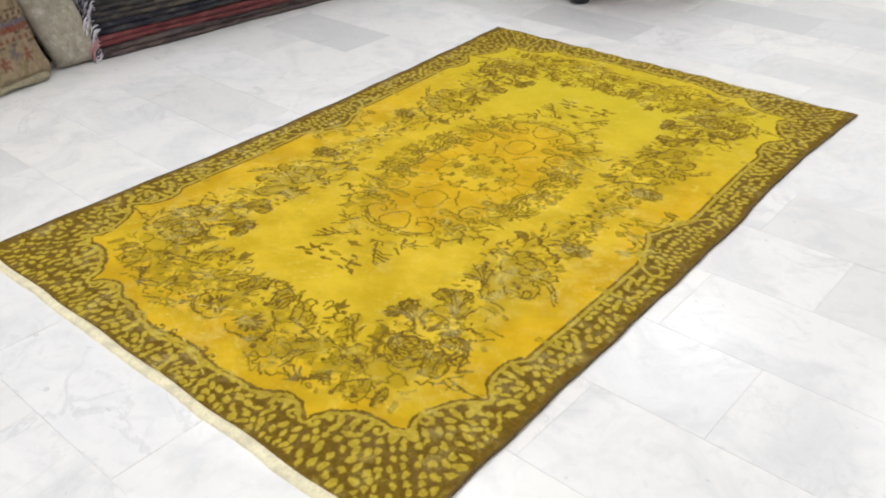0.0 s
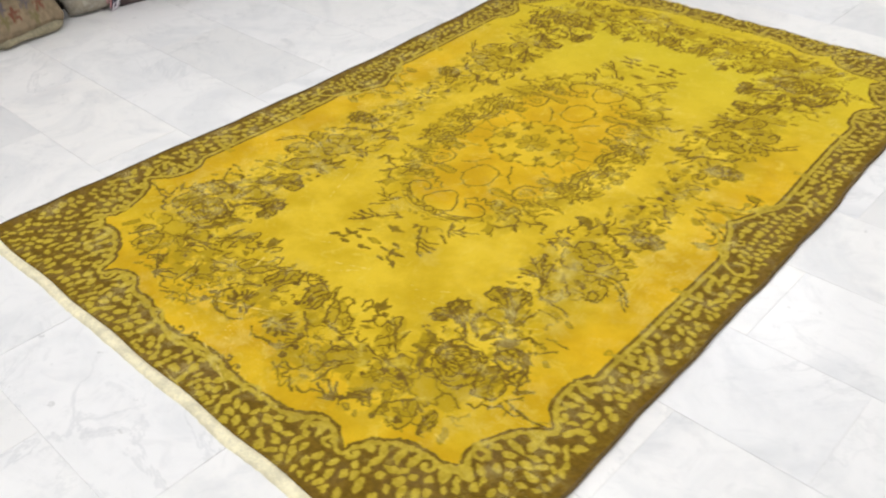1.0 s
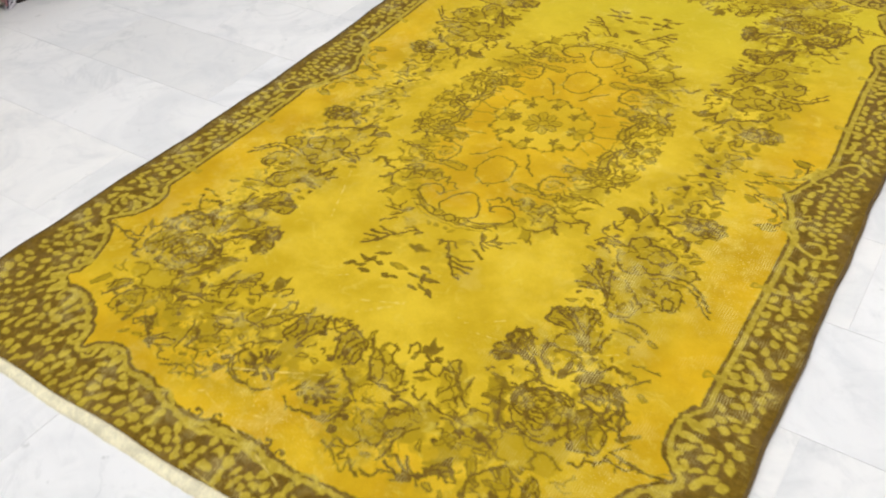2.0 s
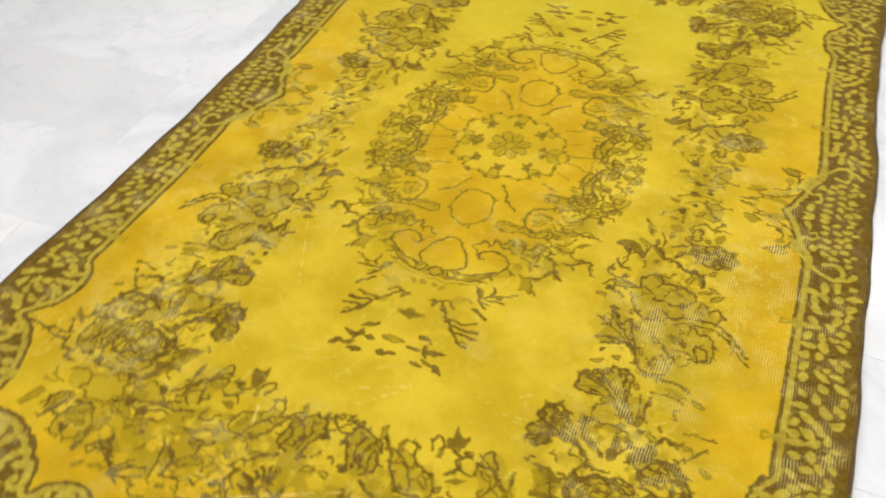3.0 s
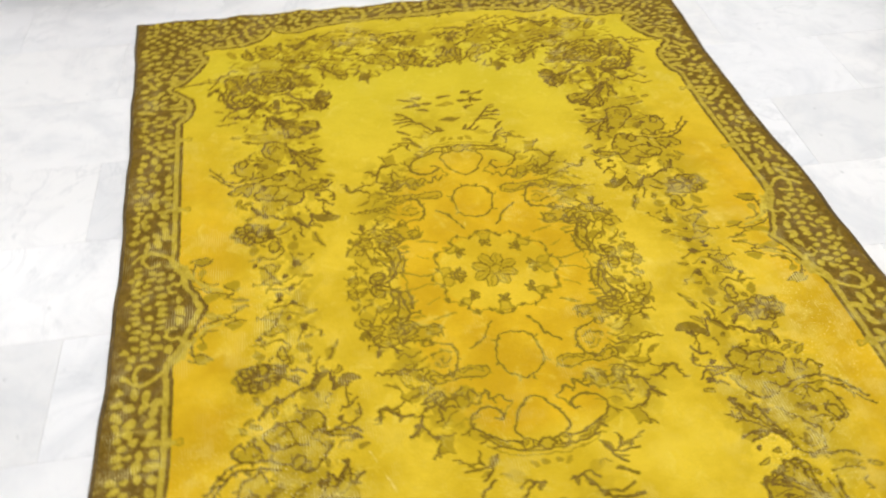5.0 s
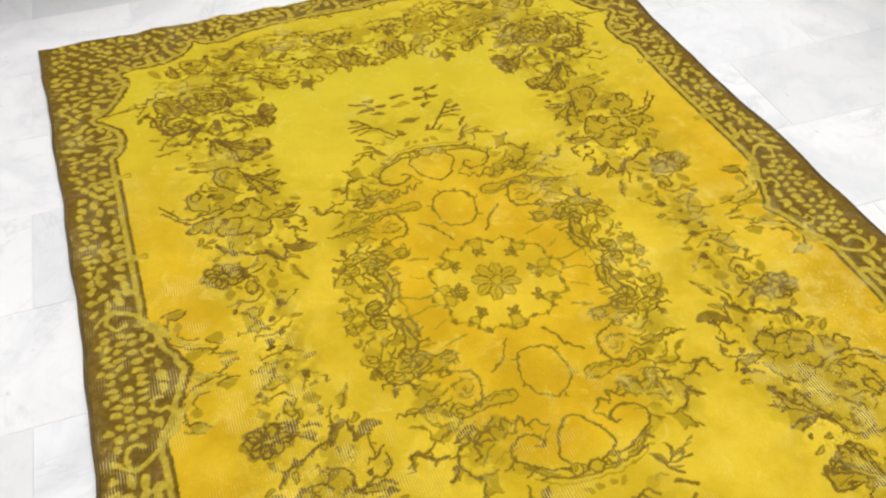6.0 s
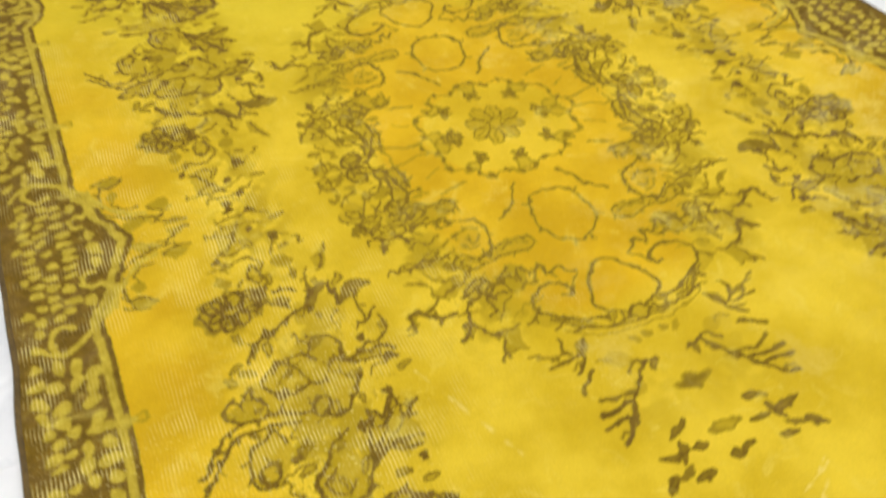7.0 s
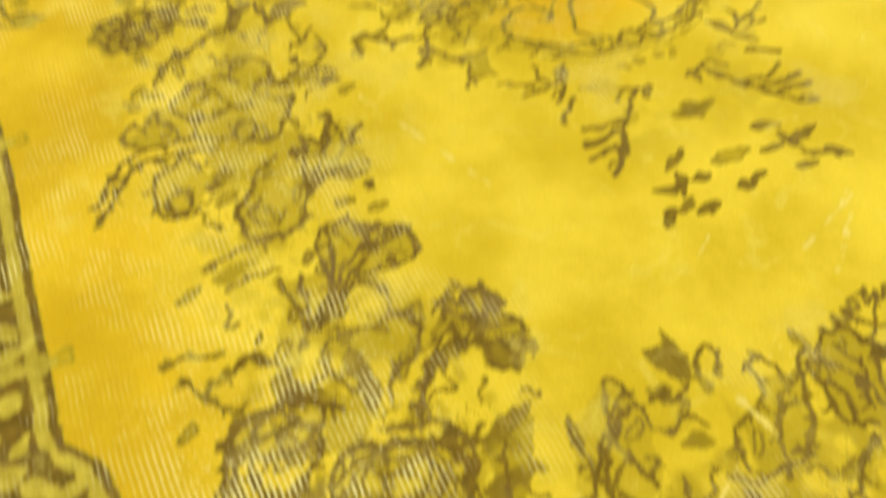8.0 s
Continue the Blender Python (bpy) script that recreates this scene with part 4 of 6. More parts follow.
    patch([(0.349, 0.87), (0.372, 0.859), (0.393, 0.867), (0.396, 0.886), (0.375, 0.877)], .85)
    patch([(0.377, 0.894), (0.391, 0.887), (0.411, 0.905), (0.418, 0.918), (0.397, 0.91)], .85)
    stroke([(0.396, 0.854), (0.396, 0.821), (0.418, 0.795), (0.451, 0.795)], .003, .88)
    stroke([(0.458, 0.814), (0.477, 0.797), (0.501, 0.804), (0.51, 0.824), (0.503, 0.848)], .003, .9)
    stroke([(0.501, 0.778), (0.52, 0.761), (0.538, 0.765), (0.535, 0.786), (0.513, 0.791)], .003, .9, closed=True)
    stroke([(0.538, 0.744), (0.563, 0.752), (0.578, 0.777), (0.575, 0.809), (0.565, 0.828)], .0038, .9)
    patch([(0.507, 0.845), (0.526, 0.82), (0.539, 0.828), (0.532, 0.856), (0.519, 0.875)], .75)
    petal([(0.362, 0.715), (0.355, 0.699), (0.34, 0.713), (0.333, 0.701), (0.319, 0.707), (0.309, 0.722), (0.319, 0.729), (0.301, 0.75), (0.307, 0.765), (0.302, 0.774), (0.321, 0.771), (0.328, 0.782), (0.344, 0.771), (0.346, 0.752), (0.366, 0.749), (0.359, 0.735)], .0028, .9, .45)
    stroke([(0.361, 0.707), (0.339, 0.731), (0.346, 0.753)], .0034, .9)
    stroke([(0.318, 0.707), (0.327, 0.729), (0.343, 0.746)], .0036, .9)
    stroke([(0.303, 0.769), (0.326, 0.759), (0.351, 0.756)], .0034, .9)
    stroke([(0.335, 0.702), (0.335, 0.724), (0.344, 0.741)], .0030, .88)
    stroke([(0.365, 0.75), (0.35, 0.742), (0.327, 0.743), (0.302, 0.749)], .0028, .85)


def side_bouquets():
    # small faded sprigs beside the medallion
    stroke([(0.476, 0.155), (0.485, 0.139), (0.496, 0.15), (0.494, 0.174), (0.479, 0.176)], .0028, .85, closed=True)
    patch([(0.474, 0.144), (0.496, 0.137), (0.499, 0.173), (0.477, 0.18)], .3)
    stroke([(0.471, 0.132), (0.488, 0.118), (0.507, 0.124)], .0030, .8)
    stroke([(0.475, 0.188), (0.488, 0.196), (0.507, 0.184)], .0032, .85)
    patch([(0.426, 0.154), (0.443, 0.135), (0.456, 0.151), (0.44, 0.167)], .6)
    patch([(0.52, 0.157), (0.536, 0.138), (0.545, 0.155), (0.529, 0.173)], .62)
    patch([(0.37, 0.141), (0.391, 0.158), (0.399, 0.179), (0.386, 0.192)], .45)
    stroke([(0.37, 0.141), (0.385, 0.169), (0.389, 0.192)], .0030, .8)
    stroke([(0.412, 0.182), (0.42, 0.199), (0.423, 0.218)], .0030, .8)
    stroke([(0.515, 0.121), (0.537, 0.108)], .0028, .75)
    stroke([(0.481, 0.036), (0.496, 0.065), (0.513, 0.093)], .0034, .8)
    stroke([(0.498, 0.064), (0.526, 0.048)], .0030, .75)
    stroke([(0.486, 0.097), (0.501, 0.102), (0.525, 0.095)], .0030, .75)
    patch([(0.486, 0.055), (0.518, 0.041), (0.525, 0.091), (0.498, 0.101)], .35)
    stroke([(0.432, 0.085), (0.444, 0.102), (0.452, 0.131)], .0028, .7)
    stroke([(0.418, 0.099), (0.438, 0.08), (0.456, 0.081)], .0026, .65)
    patch([(0.429, 0.076), (0.456, 0.079), (0.452, 0.111)], .3)
    stroke([(0.428, 0.04), (0.455, 0.024), (0.487, 0.024), (0.513, 0.028)], .0028, .7)
    stroke([(0.441, 0.058), (0.468, 0.044), (0.487, 0.05)], .0026, .6)
    stroke([(0.518, 0.137), (0.532, 0.124), (0.549, 0.128)], .0024, .6)
    # side rosette
    rosette((0.533, 0.213), 0.044, 9, 0.72)
    lobed((0.533, 0.213), 0.046, 0.034, 0, 8, 0.08, 0.32, 0.6, 0.003)


def side_ornament():
    """Prongs and curled leaves that reach from the side cartouche into the field."""
    stroke([(0.705, 0.129), (0.691, 0.117), (0.681, 0.088), (0.664, 0.066), (0.641, 0.047), (0.611, 0.038), (0.587, 0.034)], .0028, .85)
    stroke([(0.684, 0.131), (0.672, 0.102), (0.654, 0.075), (0.635, 0.057), (0.611, 0.048)], .0040, 1, LEAF)
    stroke([(0.677, 0.092), (0.683, 0.117), (0.684, 0.135)], .0034, 1, LEAF)
    stroke([(0.666, 0.081), (0.668, 0.103), (0.663, 0.133)], .0034, .88)
    stroke([(0.695, 0.08), (0.691, 0.105), (0.696, 0.126)], .0026, .8)
    patch([(0.623, 0.145), (0.643, 0.127), (0.664, 0.135), (0.648, 0.15)], .6)
    stroke([(0.623, 0.145), (0.643, 0.129), (0.662, 0.131)], .0028, .88)
    stroke([(0.636, 0.154), (0.654, 0.151), (0.674, 0.142)], .0026, .8)
    patch([(0.637, 0.108), (0.651, 0.096), (0.658, 0.11), (0.645, 0.121)], .55)
    patch([(0.566, 0.055), (0.586, 0.046), (0.606, 0.054), (0.586, 0.071)], .5)
    stroke([(0.564, 0.048), (0.583, 0.043), (0.605, 0.058)], .0026, .85)
    stroke([(0.619, 0.066), (0.64, 0.07), (0.651, 0.089)], .0026, .8)
    patch([(0.603, 0.033), (0.637, 0.014), (0.657, 0.022), (0.629, 0.041)], .5)
    patch([(0.554, 0.003), (0.575, 0.004), (0.593, 0.005), (0.575, 0.02)], .5)
    stroke([(0.554, 0.007), (0.575, 0.012), (0.6, 0.028)], .0026, .85)


def fan_flowers():
    stroke([(0.482, 0.73), (0.501, 0.732), (0.515, 0.713), (0.527, 0.696), (0.542, 0.69), (0.558, 0.701)], 0.0034, 0.9)
    stroke([(0.497, 0.742), (0.529, 0.744), (0.557, 0.744), (0.575, 0.757), (0.579, 0.773)], 0.0036, 0.9)


def corner_flower():
    petal([(0.512, 0.837), (0.511, 0.862), (0.483, 0.881), (0.444, 0.882), (0.411, 0.868), (0.403, 0.843), (0.419, 0.817), (0.442, 0.804), (0.484, 0.807), (0.504, 0.817)], 0.003, 0.92)
    stroke([(0.484, 0.839), (0.484, 0.824), (0.459, 0.816), (0.435, 0.824), (0.424, 0.843), (0.432, 0.86), (0.455, 0.864), (0.474, 0.855)], 0.0028, 0.9, closed=True)
    stroke([(0.469, 0.838), (0.461, 0.829), (0.444, 0.834), (0.441, 0.849), (0.455, 0.852)], 0.0026, 0.85, closed=True)
    stroke([(0.505, 0.842), (0.487, 0.852), (0.483, 0.869)], 0.0026, 0.85)
    stroke([(0.43, 0.817), (0.417, 0.839), (0.418, 0.861)], 0.0026, 0.85)
    stroke([(0.466, 0.872), (0.44, 0.873), (0.423, 0.864)], 0.0026, 0.85)
    petal([(0.582, 0.89), (0.587, 0.857), (0.577, 0.843), (0.567, 0.835), (0.56, 0.817), (0.537, 0.81), (0.523, 0.827), (0.528, 0.849), (0.536, 0.866), (0.518, 0.879), (0.537, 0.891), (0.542, 0.907), (0.563, 0.901)], 0.003, 0.92)
    patch([(0.548, 0.81), (0.528, 0.811), (0.527, 0.836), (0.534, 0.845)], 0.8)
    stroke([(0.579, 0.892), (0.558, 0.876), (0.548, 0.844), (0.539, 0.817)], 0.003, 0.9)
    patch([(0.635, 0.825), (0.632, 0.814), (0.601, 0.847), (0.613, 0.849)], 0.85)
    petal([(0.572, 0.764), (0.568, 0.75), (0.539, 0.748), (0.517, 0.741), (0.496, 0.751), (0.498, 0.771), (0.522, 0.782), (0.545, 0.778)], 0.003, 0.9)
    stroke([(0.558, 0.768), (0.538, 0.761), (0.515, 0.761)], 0.0024, 0.8)
    petal([(0.6, 0.822), (0.601, 0.798), (0.584, 0.786), (0.564, 0.792), (0.565, 0.813), (0.58, 0.828)], 0.0028, 0.88)
    stroke([(0.531, 0.741), (0.506, 0.746), (0.478, 0.764)], 0.0036, 0.9)
    stroke([(0.456, 0.76), (0.475, 0.734), (0.474, 0.709), (0.454, 0.7), (0.43, 0.701), (0.398, 0.707), (0.388, 0.721), (0.395, 0.74)], 0.003, 0.85)


def corner_sprigs():
    """Sprigs, a rose and broken grasses between the corner bouquet and the border."""
    stroke([(0.404, 0.873), (0.405, 0.825), (0.452, 0.808), (0.497, 0.824), (0.52, 0.876), (0.501, 0.912), (0.445, 0.916)], .0028, .9, closed=True)
    patch([(0.404, 0.873), (0.405, 0.825), (0.452, 0.808), (0.497, 0.824), (0.52, 0.876), (0.501, 0.912), (0.445, 0.916)], .3)
    stroke([(0.444, 0.887), (0.437, 0.86), (0.458, 0.856), (0.479, 0.875), (0.473, 0.898)], .0026, .9, closed=True)
    stroke([(0.409, 0.869), (0.413, 0.849), (0.432, 0.843), (0.432, 0.826), (0.455, 0.829)], .0026, .85)
    stroke([(0.471, 0.859), (0.475, 0.842), (0.494, 0.85), (0.498, 0.868), (0.496, 0.883)], .0026, .85)
    stroke([(0.432, 0.896), (0.452, 0.905), (0.474, 0.912), (0.486, 0.903)], .0026, .85)
    patch([(0.376, 0.896), (0.334, 0.833), (0.355, 0.83), (0.387, 0.839), (0.385, 0.862), (0.404, 0.899), (0.42, 0.936)], .58)
    stroke([(0.417, 0.932), (0.385, 0.881), (0.369, 0.84)], .003, .9)
    stroke([(0.509, 0.788), (0.515, 0.759), (0.543, 0.747), (0.565, 0.783), (0.557, 0.81), (0.534, 0.808)], .003, .9, closed=True)
    stroke([(0.524, 0.786), (0.531, 0.768), (0.546, 0.774), (0.546, 0.792)], .0024, .8, closed=True)
    stroke([(0.532, 0.74), (0.565, 0.743), (0.587, 0.78), (0.592, 0.812), (0.611, 0.846)], .0036, .92)
    patch([(0.539, 0.898), (0.542, 0.842), (0.565, 0.808), (0.57, 0.845), (0.565, 0.897)], .58)
    stroke([(0.548, 0.931), (0.57, 0.932), (0.577, 0.913), (0.597, 0.907), (0.604, 0.885)], .0034, .9)
    stroke([(0.603, 0.876), (0.637, 0.879), (0.671, 0.88), (0.704, 0.879)], .0032, .9)
    stroke([(0.604, 0.89), (0.636, 0.895), (0.659, 0.881)], .0028, .85)
    stroke([(0.609, 0.874), (0.629, 0.844)], .0028, .85)
    stroke([(0.719, 0.864), (0.694, 0.871), (0.691, 0.893)], .0022, .6)
    stroke([(0.242, 1.063), (0.238, 1.039), (0.243, 1.023), (0.261, 1.009)], .0034, .9)
    stroke([(0.214, 1.01), (0.216, 0.985), (0.237, 0.979)], .003, .88)
    stroke([(0.268, 0.94), (0.307, 0.949), (0.338, 0.95), (0.363, 0.95), (0.391, 0.958), (0.42, 0.974)], .0034, .9)
    patch([(0.369, 0.948), (0.379, 0.93), (0.411, 0.955), (0.415, 0.977)], .58)
    stroke([(0.306, 0.962), (0.329, 0.959), (0.355, 0.968)], .0028, .85)
    stroke([(0.302, 0.927), (0.327, 0.94), (0.347, 0.943)], .0028, .85)
    stroke([(0.166, 1.085), (0.198, 1.085), (0.208, 1.062), (0.234, 1.064)], .003, .85)
    stroke([(0.244, 1.11), (0.266, 1.116), (0.277, 1.1)], .0028, .8)
    stroke([(0.144, 1.099), (0.184, 1.111), (0.217, 1.134), (0.217, 1.11), (0.248, 1.127)], .0026, .7)
    stroke([(0.27, 1.079), (0.295, 1.091), (0.317, 1.102)], .0034, .9)
    stroke([(0.279, 1.06), (0.306, 1.077), (0.333, 1.092)], .0038, .92)
    stroke([(0.302, 1.056), (0.317, 1.074), (0.329, 1.09)], .0034, .9)
    stroke([(0.302, 1.111), (0.329, 1.089), (0.348, 1.069), (0.367, 1.056), (0.396, 1.07)], .003, .9)
    patch([(0.34, 1.054), (0.368, 1.032), (0.397, 1.072), (0.366, 1.055)], .6)
    patch([(0.424, 1.065), (0.416, 1.042), (0.434, 1.015), (0.462, 0.99), (0.49, 1.029), (0.478, 1.066)], .3)
    stroke([(0.428, 1.07), (0.416, 1.042), (0.434, 1.015), (0.462, 0.99), (0.488, 1.024), (0.488, 1.061), (0.468, 1.064)], .0028, .85)
    stroke([(0.43, 1.055), (0.457, 1.062), (0.465, 1.048)], .0026, .75)
    stroke([(0.44, 1.031), (0.46, 1.032), (0.479, 1.044)], .0026, .75)
    patch([(0.517, 1.044), (0.505, 1.02), (0.505, 0.986), (0.53, 1.005), (0.526, 1.031)], .42)
    stroke([(0.521, 1.052), (0.505, 1.02), (0.506, 0.986), (0.53, 1.005), (0.526, 1.031)], .003, .88)
    stroke([(0.506, 1.008), (0.514, 1.029), (0.523, 1.048)], .0026, .85)
    stroke([(0.336, 1.051), (0.383, 1.019), (0.42, 1.002)], .0028, .55)
    stroke([(0.34, 1.062), (0.38, 1.058), (0.4, 1.035)], .0026, .5)
    patch([(0.291, 1.035), (0.338, 1.011), (0.393, 0.987), (0.385, 1.022), (0.343, 1.049)], .28)
    patch([(0.473, 0.954), (0.493, 0.921), (0.529, 0.923), (0.534, 0.964), (0.504, 0.976)], .3)
    stroke([(0.488, 0.96), (0.493, 0.939), (0.516, 0.935), (0.542, 0.947)], .0026, .75)
    stroke([(0.536, 0.974), (0.56, 0.966), (0.569, 0.949)], .0026, .6)
    stroke([(0.546, 0.977), (0.565, 0.984)], .0026, .6)


def end_flowers():
    stroke([(0.147, 1.008), (0.113, 0.982), (0.079, 0.957)], 0.0026, 0.85)
    stroke([(0.112, 1.017), (0.1, 1.021), (0.09, 1.027)], 0.0042, 0.9)
    stroke([(0.094, 0.993), (0.085, 1.001), (0.075, 1.012)], 0.0042, 0.9)
    stroke([(0.093, 1.052), (0.084, 1.044), (0.075, 1.036)], 0.0048, 0.9)
    stroke([(0.067, 1.053), (0.066, 1.046), (0.063, 1.039)], 0.0048, 0.9)
    stroke([(0.059, 1.023), (0.049, 1.028), (0.037, 1.035)], 0.0040, 0.9)
    stroke([(0.063, 0.987), (0.062, 0.998), (0.063, 1.01)], 0.0040, 0.85)
    stroke([(0.141, 1.031), (0.135, 1.057), (0.111, 1.073), (0.075, 1.077)], 0.003, 0.85)
    stroke([(0.405, 1.061), (0.394, 1.05), (0.386, 1.043), (0.366, 1.04), (0.351, 1.057), (0.37, 1.054)], 0.0038, 0.85)
    stroke([(0.389, 1.044), (0.358, 1.068), (0.334, 1.079)], 0.0038, 0.85)
    stroke([(0.348, 1.094), (0.329, 1.076), (0.306, 1.062)], 0.0028, 0.8)
    stroke([(0.331, 1.092), (0.294, 1.096), (0.271, 1.098)], 0.0028, 0.8)
    stroke([(0.284, 0.999), (0.264, 1.028), (0.26, 1.056), (0.26, 1.078)], 0.0034, 0.85)
    stroke([(0.251, 1.125), (0.231, 1.117), (0.213, 1.105), (0.197, 1.11), (0.198, 1.094), (0.178, 1.098), (0.164, 1.105), (0.166, 1.088)], 0.003, 0.8)
    stroke([(0.171, 1.083), (0.143, 1.076), (0.138, 1.059)], 0.0026, 0.6)
    patch([(0.124, 1.059), (0.077, 0.977), (0.022, 0.969), (0.034, 1.018), (0.066, 1.071)], 0.2)
    patch([(0.023, 1.037), (0.087, 0.99), (0.131, 1.019), (0.093, 1.066)], 0.2)
    stroke([(0.026, 1.044), (0.033, 1.034), (0.039, 1.026)], 0.0048, 0.9)
    stroke([(0.039, 1.05), (0.045, 1.044), (0.051, 1.038)], 0.0048, 0.9)
    stroke([(0.058, 1.043), (0.063, 1.048), (0.07, 1.054)], 0.0044, 0.9)
    stroke([(0.069, 1.033), (0.077, 1.039), (0.086, 1.046)], 0.0044, 0.9)
    stroke([(0.084, 1.029), (0.092, 1.033), (0.102, 1.038)], 0.0044, 0.9)
    stroke([(0.088, 1.016), (0.092, 1.011), (0.099, 1.004)], 0.0044, 0.9)
    stroke([(0.066, 1.009), (0.071, 1.001), (0.077, 0.993)], 0.0044, 0.9)
    stroke([(0.02, 1.066), (0.043, 1.079), (0.075, 1.075), (0.115, 1.064), (0.137, 1.036), (0.129, 1.007)], 0.003, 0.85)


def end_leaves():
    stroke([(0.021, 0.886), (0.036, 0.857), (0.019, 0.864), (0.009, 0.849), (0.005, 0.863), (0.021, 0.855), (0.01, 0.872), (0, 0.884)], .003, .85, closed=True)
    patch([(0.047, 0.95), (0.031, 0.918), (0.019, 0.896), (0.027, 0.885), (0.028, 0.871), (0.05, 0.867), (0.066, 0.874), (0.084, 0.885), (0.088, 0.911), (0.091, 0.936), (0.071, 0.951)], .46)
    stroke([(0.047, 0.95), (0.031, 0.918), (0.019, 0.896), (0.027, 0.885), (0.028, 0.871), (0.05, 0.867), (0.066, 0.874), (0.084, 0.885), (0.088, 0.911), (0.091, 0.936), (0.071, 0.951)], .003, .9)
    stroke([(0.053, 0.94), (0.043, 0.905), (0.052, 0.88)], .0032, .9)
    stroke([(0.065, 0.941), (0.059, 0.911), (0.072, 0.884)], .0032, .9)
    stroke([(0.08, 0.941), (0.074, 0.917), (0.08, 0.901)], .0032, .9)
    stroke([(0.08, 0.867), (0.101, 0.891), (0.11, 0.92), (0.134, 0.947), (0.146, 0.942)], .0036, .85)
    stroke([(0.112, 0.872), (0.117, 0.86), (0.135, 0.861), (0.135, 0.882), (0.152, 0.901)], .0032, .85)
    stroke([(0.164, 0.861), (0.154, 0.846), (0.16, 0.832), (0.172, 0.837), (0.178, 0.855)], .003, .85)
    patch([(0.184, 0.852), (0.178, 0.832), (0.185, 0.825), (0.187, 0.8), (0.199, 0.818), (0.214, 0.815), (0.213, 0.835), (0.202, 0.847)], .88)
    stroke([(0.194, 0.854), (0.216, 0.863), (0.22, 0.849)], .003, .85)
    stroke([(0.207, 0.868), (0.218, 0.861), (0.227, 0.852)], .003, .85)
    stroke([(0.2, 0.897), (0.215, 0.883), (0.238, 0.885)], .003, .85)
    stroke([(0.156, 0.898), (0.178, 0.908), (0.19, 0.921), (0.19, 0.94)], .0032, .85)
    stroke([(0.101, 0.884), (0.127, 0.899), (0.15, 0.927), (0.156, 0.949)], .003, .8)
    patch([(0.101, 0.891), (0.127, 0.879), (0.156, 0.905), (0.165, 0.945), (0.137, 0.946)], .34)
    stroke([(0.247, 0.881), (0.246, 0.856), (0.247, 0.836), (0.26, 0.829), (0.275, 0.849), (0.283, 0.877), (0.277, 0.898)], .003, .85)
    stroke([(0.241, 0.858), (0.264, 0.86), (0.287, 0.875)], .003, .85)
    stroke([(0.24, 0.845), (0.266, 0.853), (0.282, 0.864)], .003, .85)
    patch([(0.25, 0.88), (0.251, 0.834), (0.286, 0.837), (0.327, 0.893), (0.311, 0.936), (0.267, 0.921)], .3)
    stroke([(0.291, 0.873), (0.314, 0.899), (0.332, 0.914)], .0034, .88)
    stroke([(0.309, 0.845), (0.311, 0.863), (0.309, 0.877)], .0034, .85)
    stroke([(0.271, 0.919), (0.281, 0.896), (0.304, 0.91), (0.319, 0.921)], .003, .85)
    stroke([(0.287, 0.93), (0.294, 0.923), (0.302, 0.917)], .003, .85)
    stroke([(0.273, 0.869), (0.297, 0.889), (0.31, 0.913)], .0034, .85)
    patch([(0.313, 0.777), (0.322, 0.76), (0.343, 0.757), (0.351, 0.769), (0.336, 0.78), (0.327, 0.789)], .82)
    patch([(0.304, 0.761), (0.322, 0.732), (0.34, 0.738), (0.338, 0.759)], .34)
    stroke([(0.319, 0.727), (0.321, 0.704), (0.338, 0.692), (0.351, 0.697), (0.37, 0.703)], .0034, .85)
    patch([(0.345, 0.7), (0.349, 0.691), (0.37, 0.717), (0.387, 0.742), (0.374, 0.735)], .8)
    stroke([(0.347, 0.755), (0.368, 0.752), (0.401, 0.769), (0.423, 0.798)], .0028, .85)
    patch([(0.334, 0.814), (0.346, 0.815), (0.361, 0.814), (0.377, 0.826), (0.387, 0.827), (0.376, 0.838), (0.359, 0.834)], .88)
    patch([(0.355, 0.861), (0.37, 0.86), (0.385, 0.859), (0.398, 0.865), (0.393, 0.879), (0.376, 0.875)], .85)
    patch([(0.376, 0.887), (0.393, 0.891), (0.408, 0.902), (0.418, 0.911), (0.399, 0.906)], .8)
    stroke([(0.425, 0.816), (0.408, 0.827), (0.392, 0.825), (0.379, 0.818)], .003, .85)
    patch([(0.053, 1.005), (0.066, 0.989), (0.075, 0.994), (0.065, 1.005)], .85)
    patch([(0.067, 1.035), (0.074, 1.019), (0.087, 1.031)], .85)
    patch([(0.082, 1.015), (0.088, 1.006), (0.097, 1.024)], .8)
    stroke([(0.077, 0.961), (0.104, 0.974), (0.126, 0.994)], .0036, .85)
    stroke([(0.115, 1.041), (0.13, 1.029), (0.134, 1.009)], .003, .8)
    stroke([(0.135, 0.953), (0.168, 0.95), (0.191, 0.952), (0.21, 0.936)], .0036, .85)
    stroke([(0.195, 0.98), (0.214, 0.994), (0.234, 0.991)], .003, .85)
    stroke([(0.228, 0.94), (0.246, 0.944), (0.247, 0.925)], .0032, .85)
    stroke([(0.212, 0.96), (0.234, 0.961), (0.256, 0.974)], .003, .85)
    patch([(0.257, 0.944), (0.266, 0.931), (0.281, 0.951), (0.278, 0.966)], .6)
    patch([(0.205, 0.907), (0.216, 0.896), (0.232, 0.896), (0.222, 0.908)], .75)


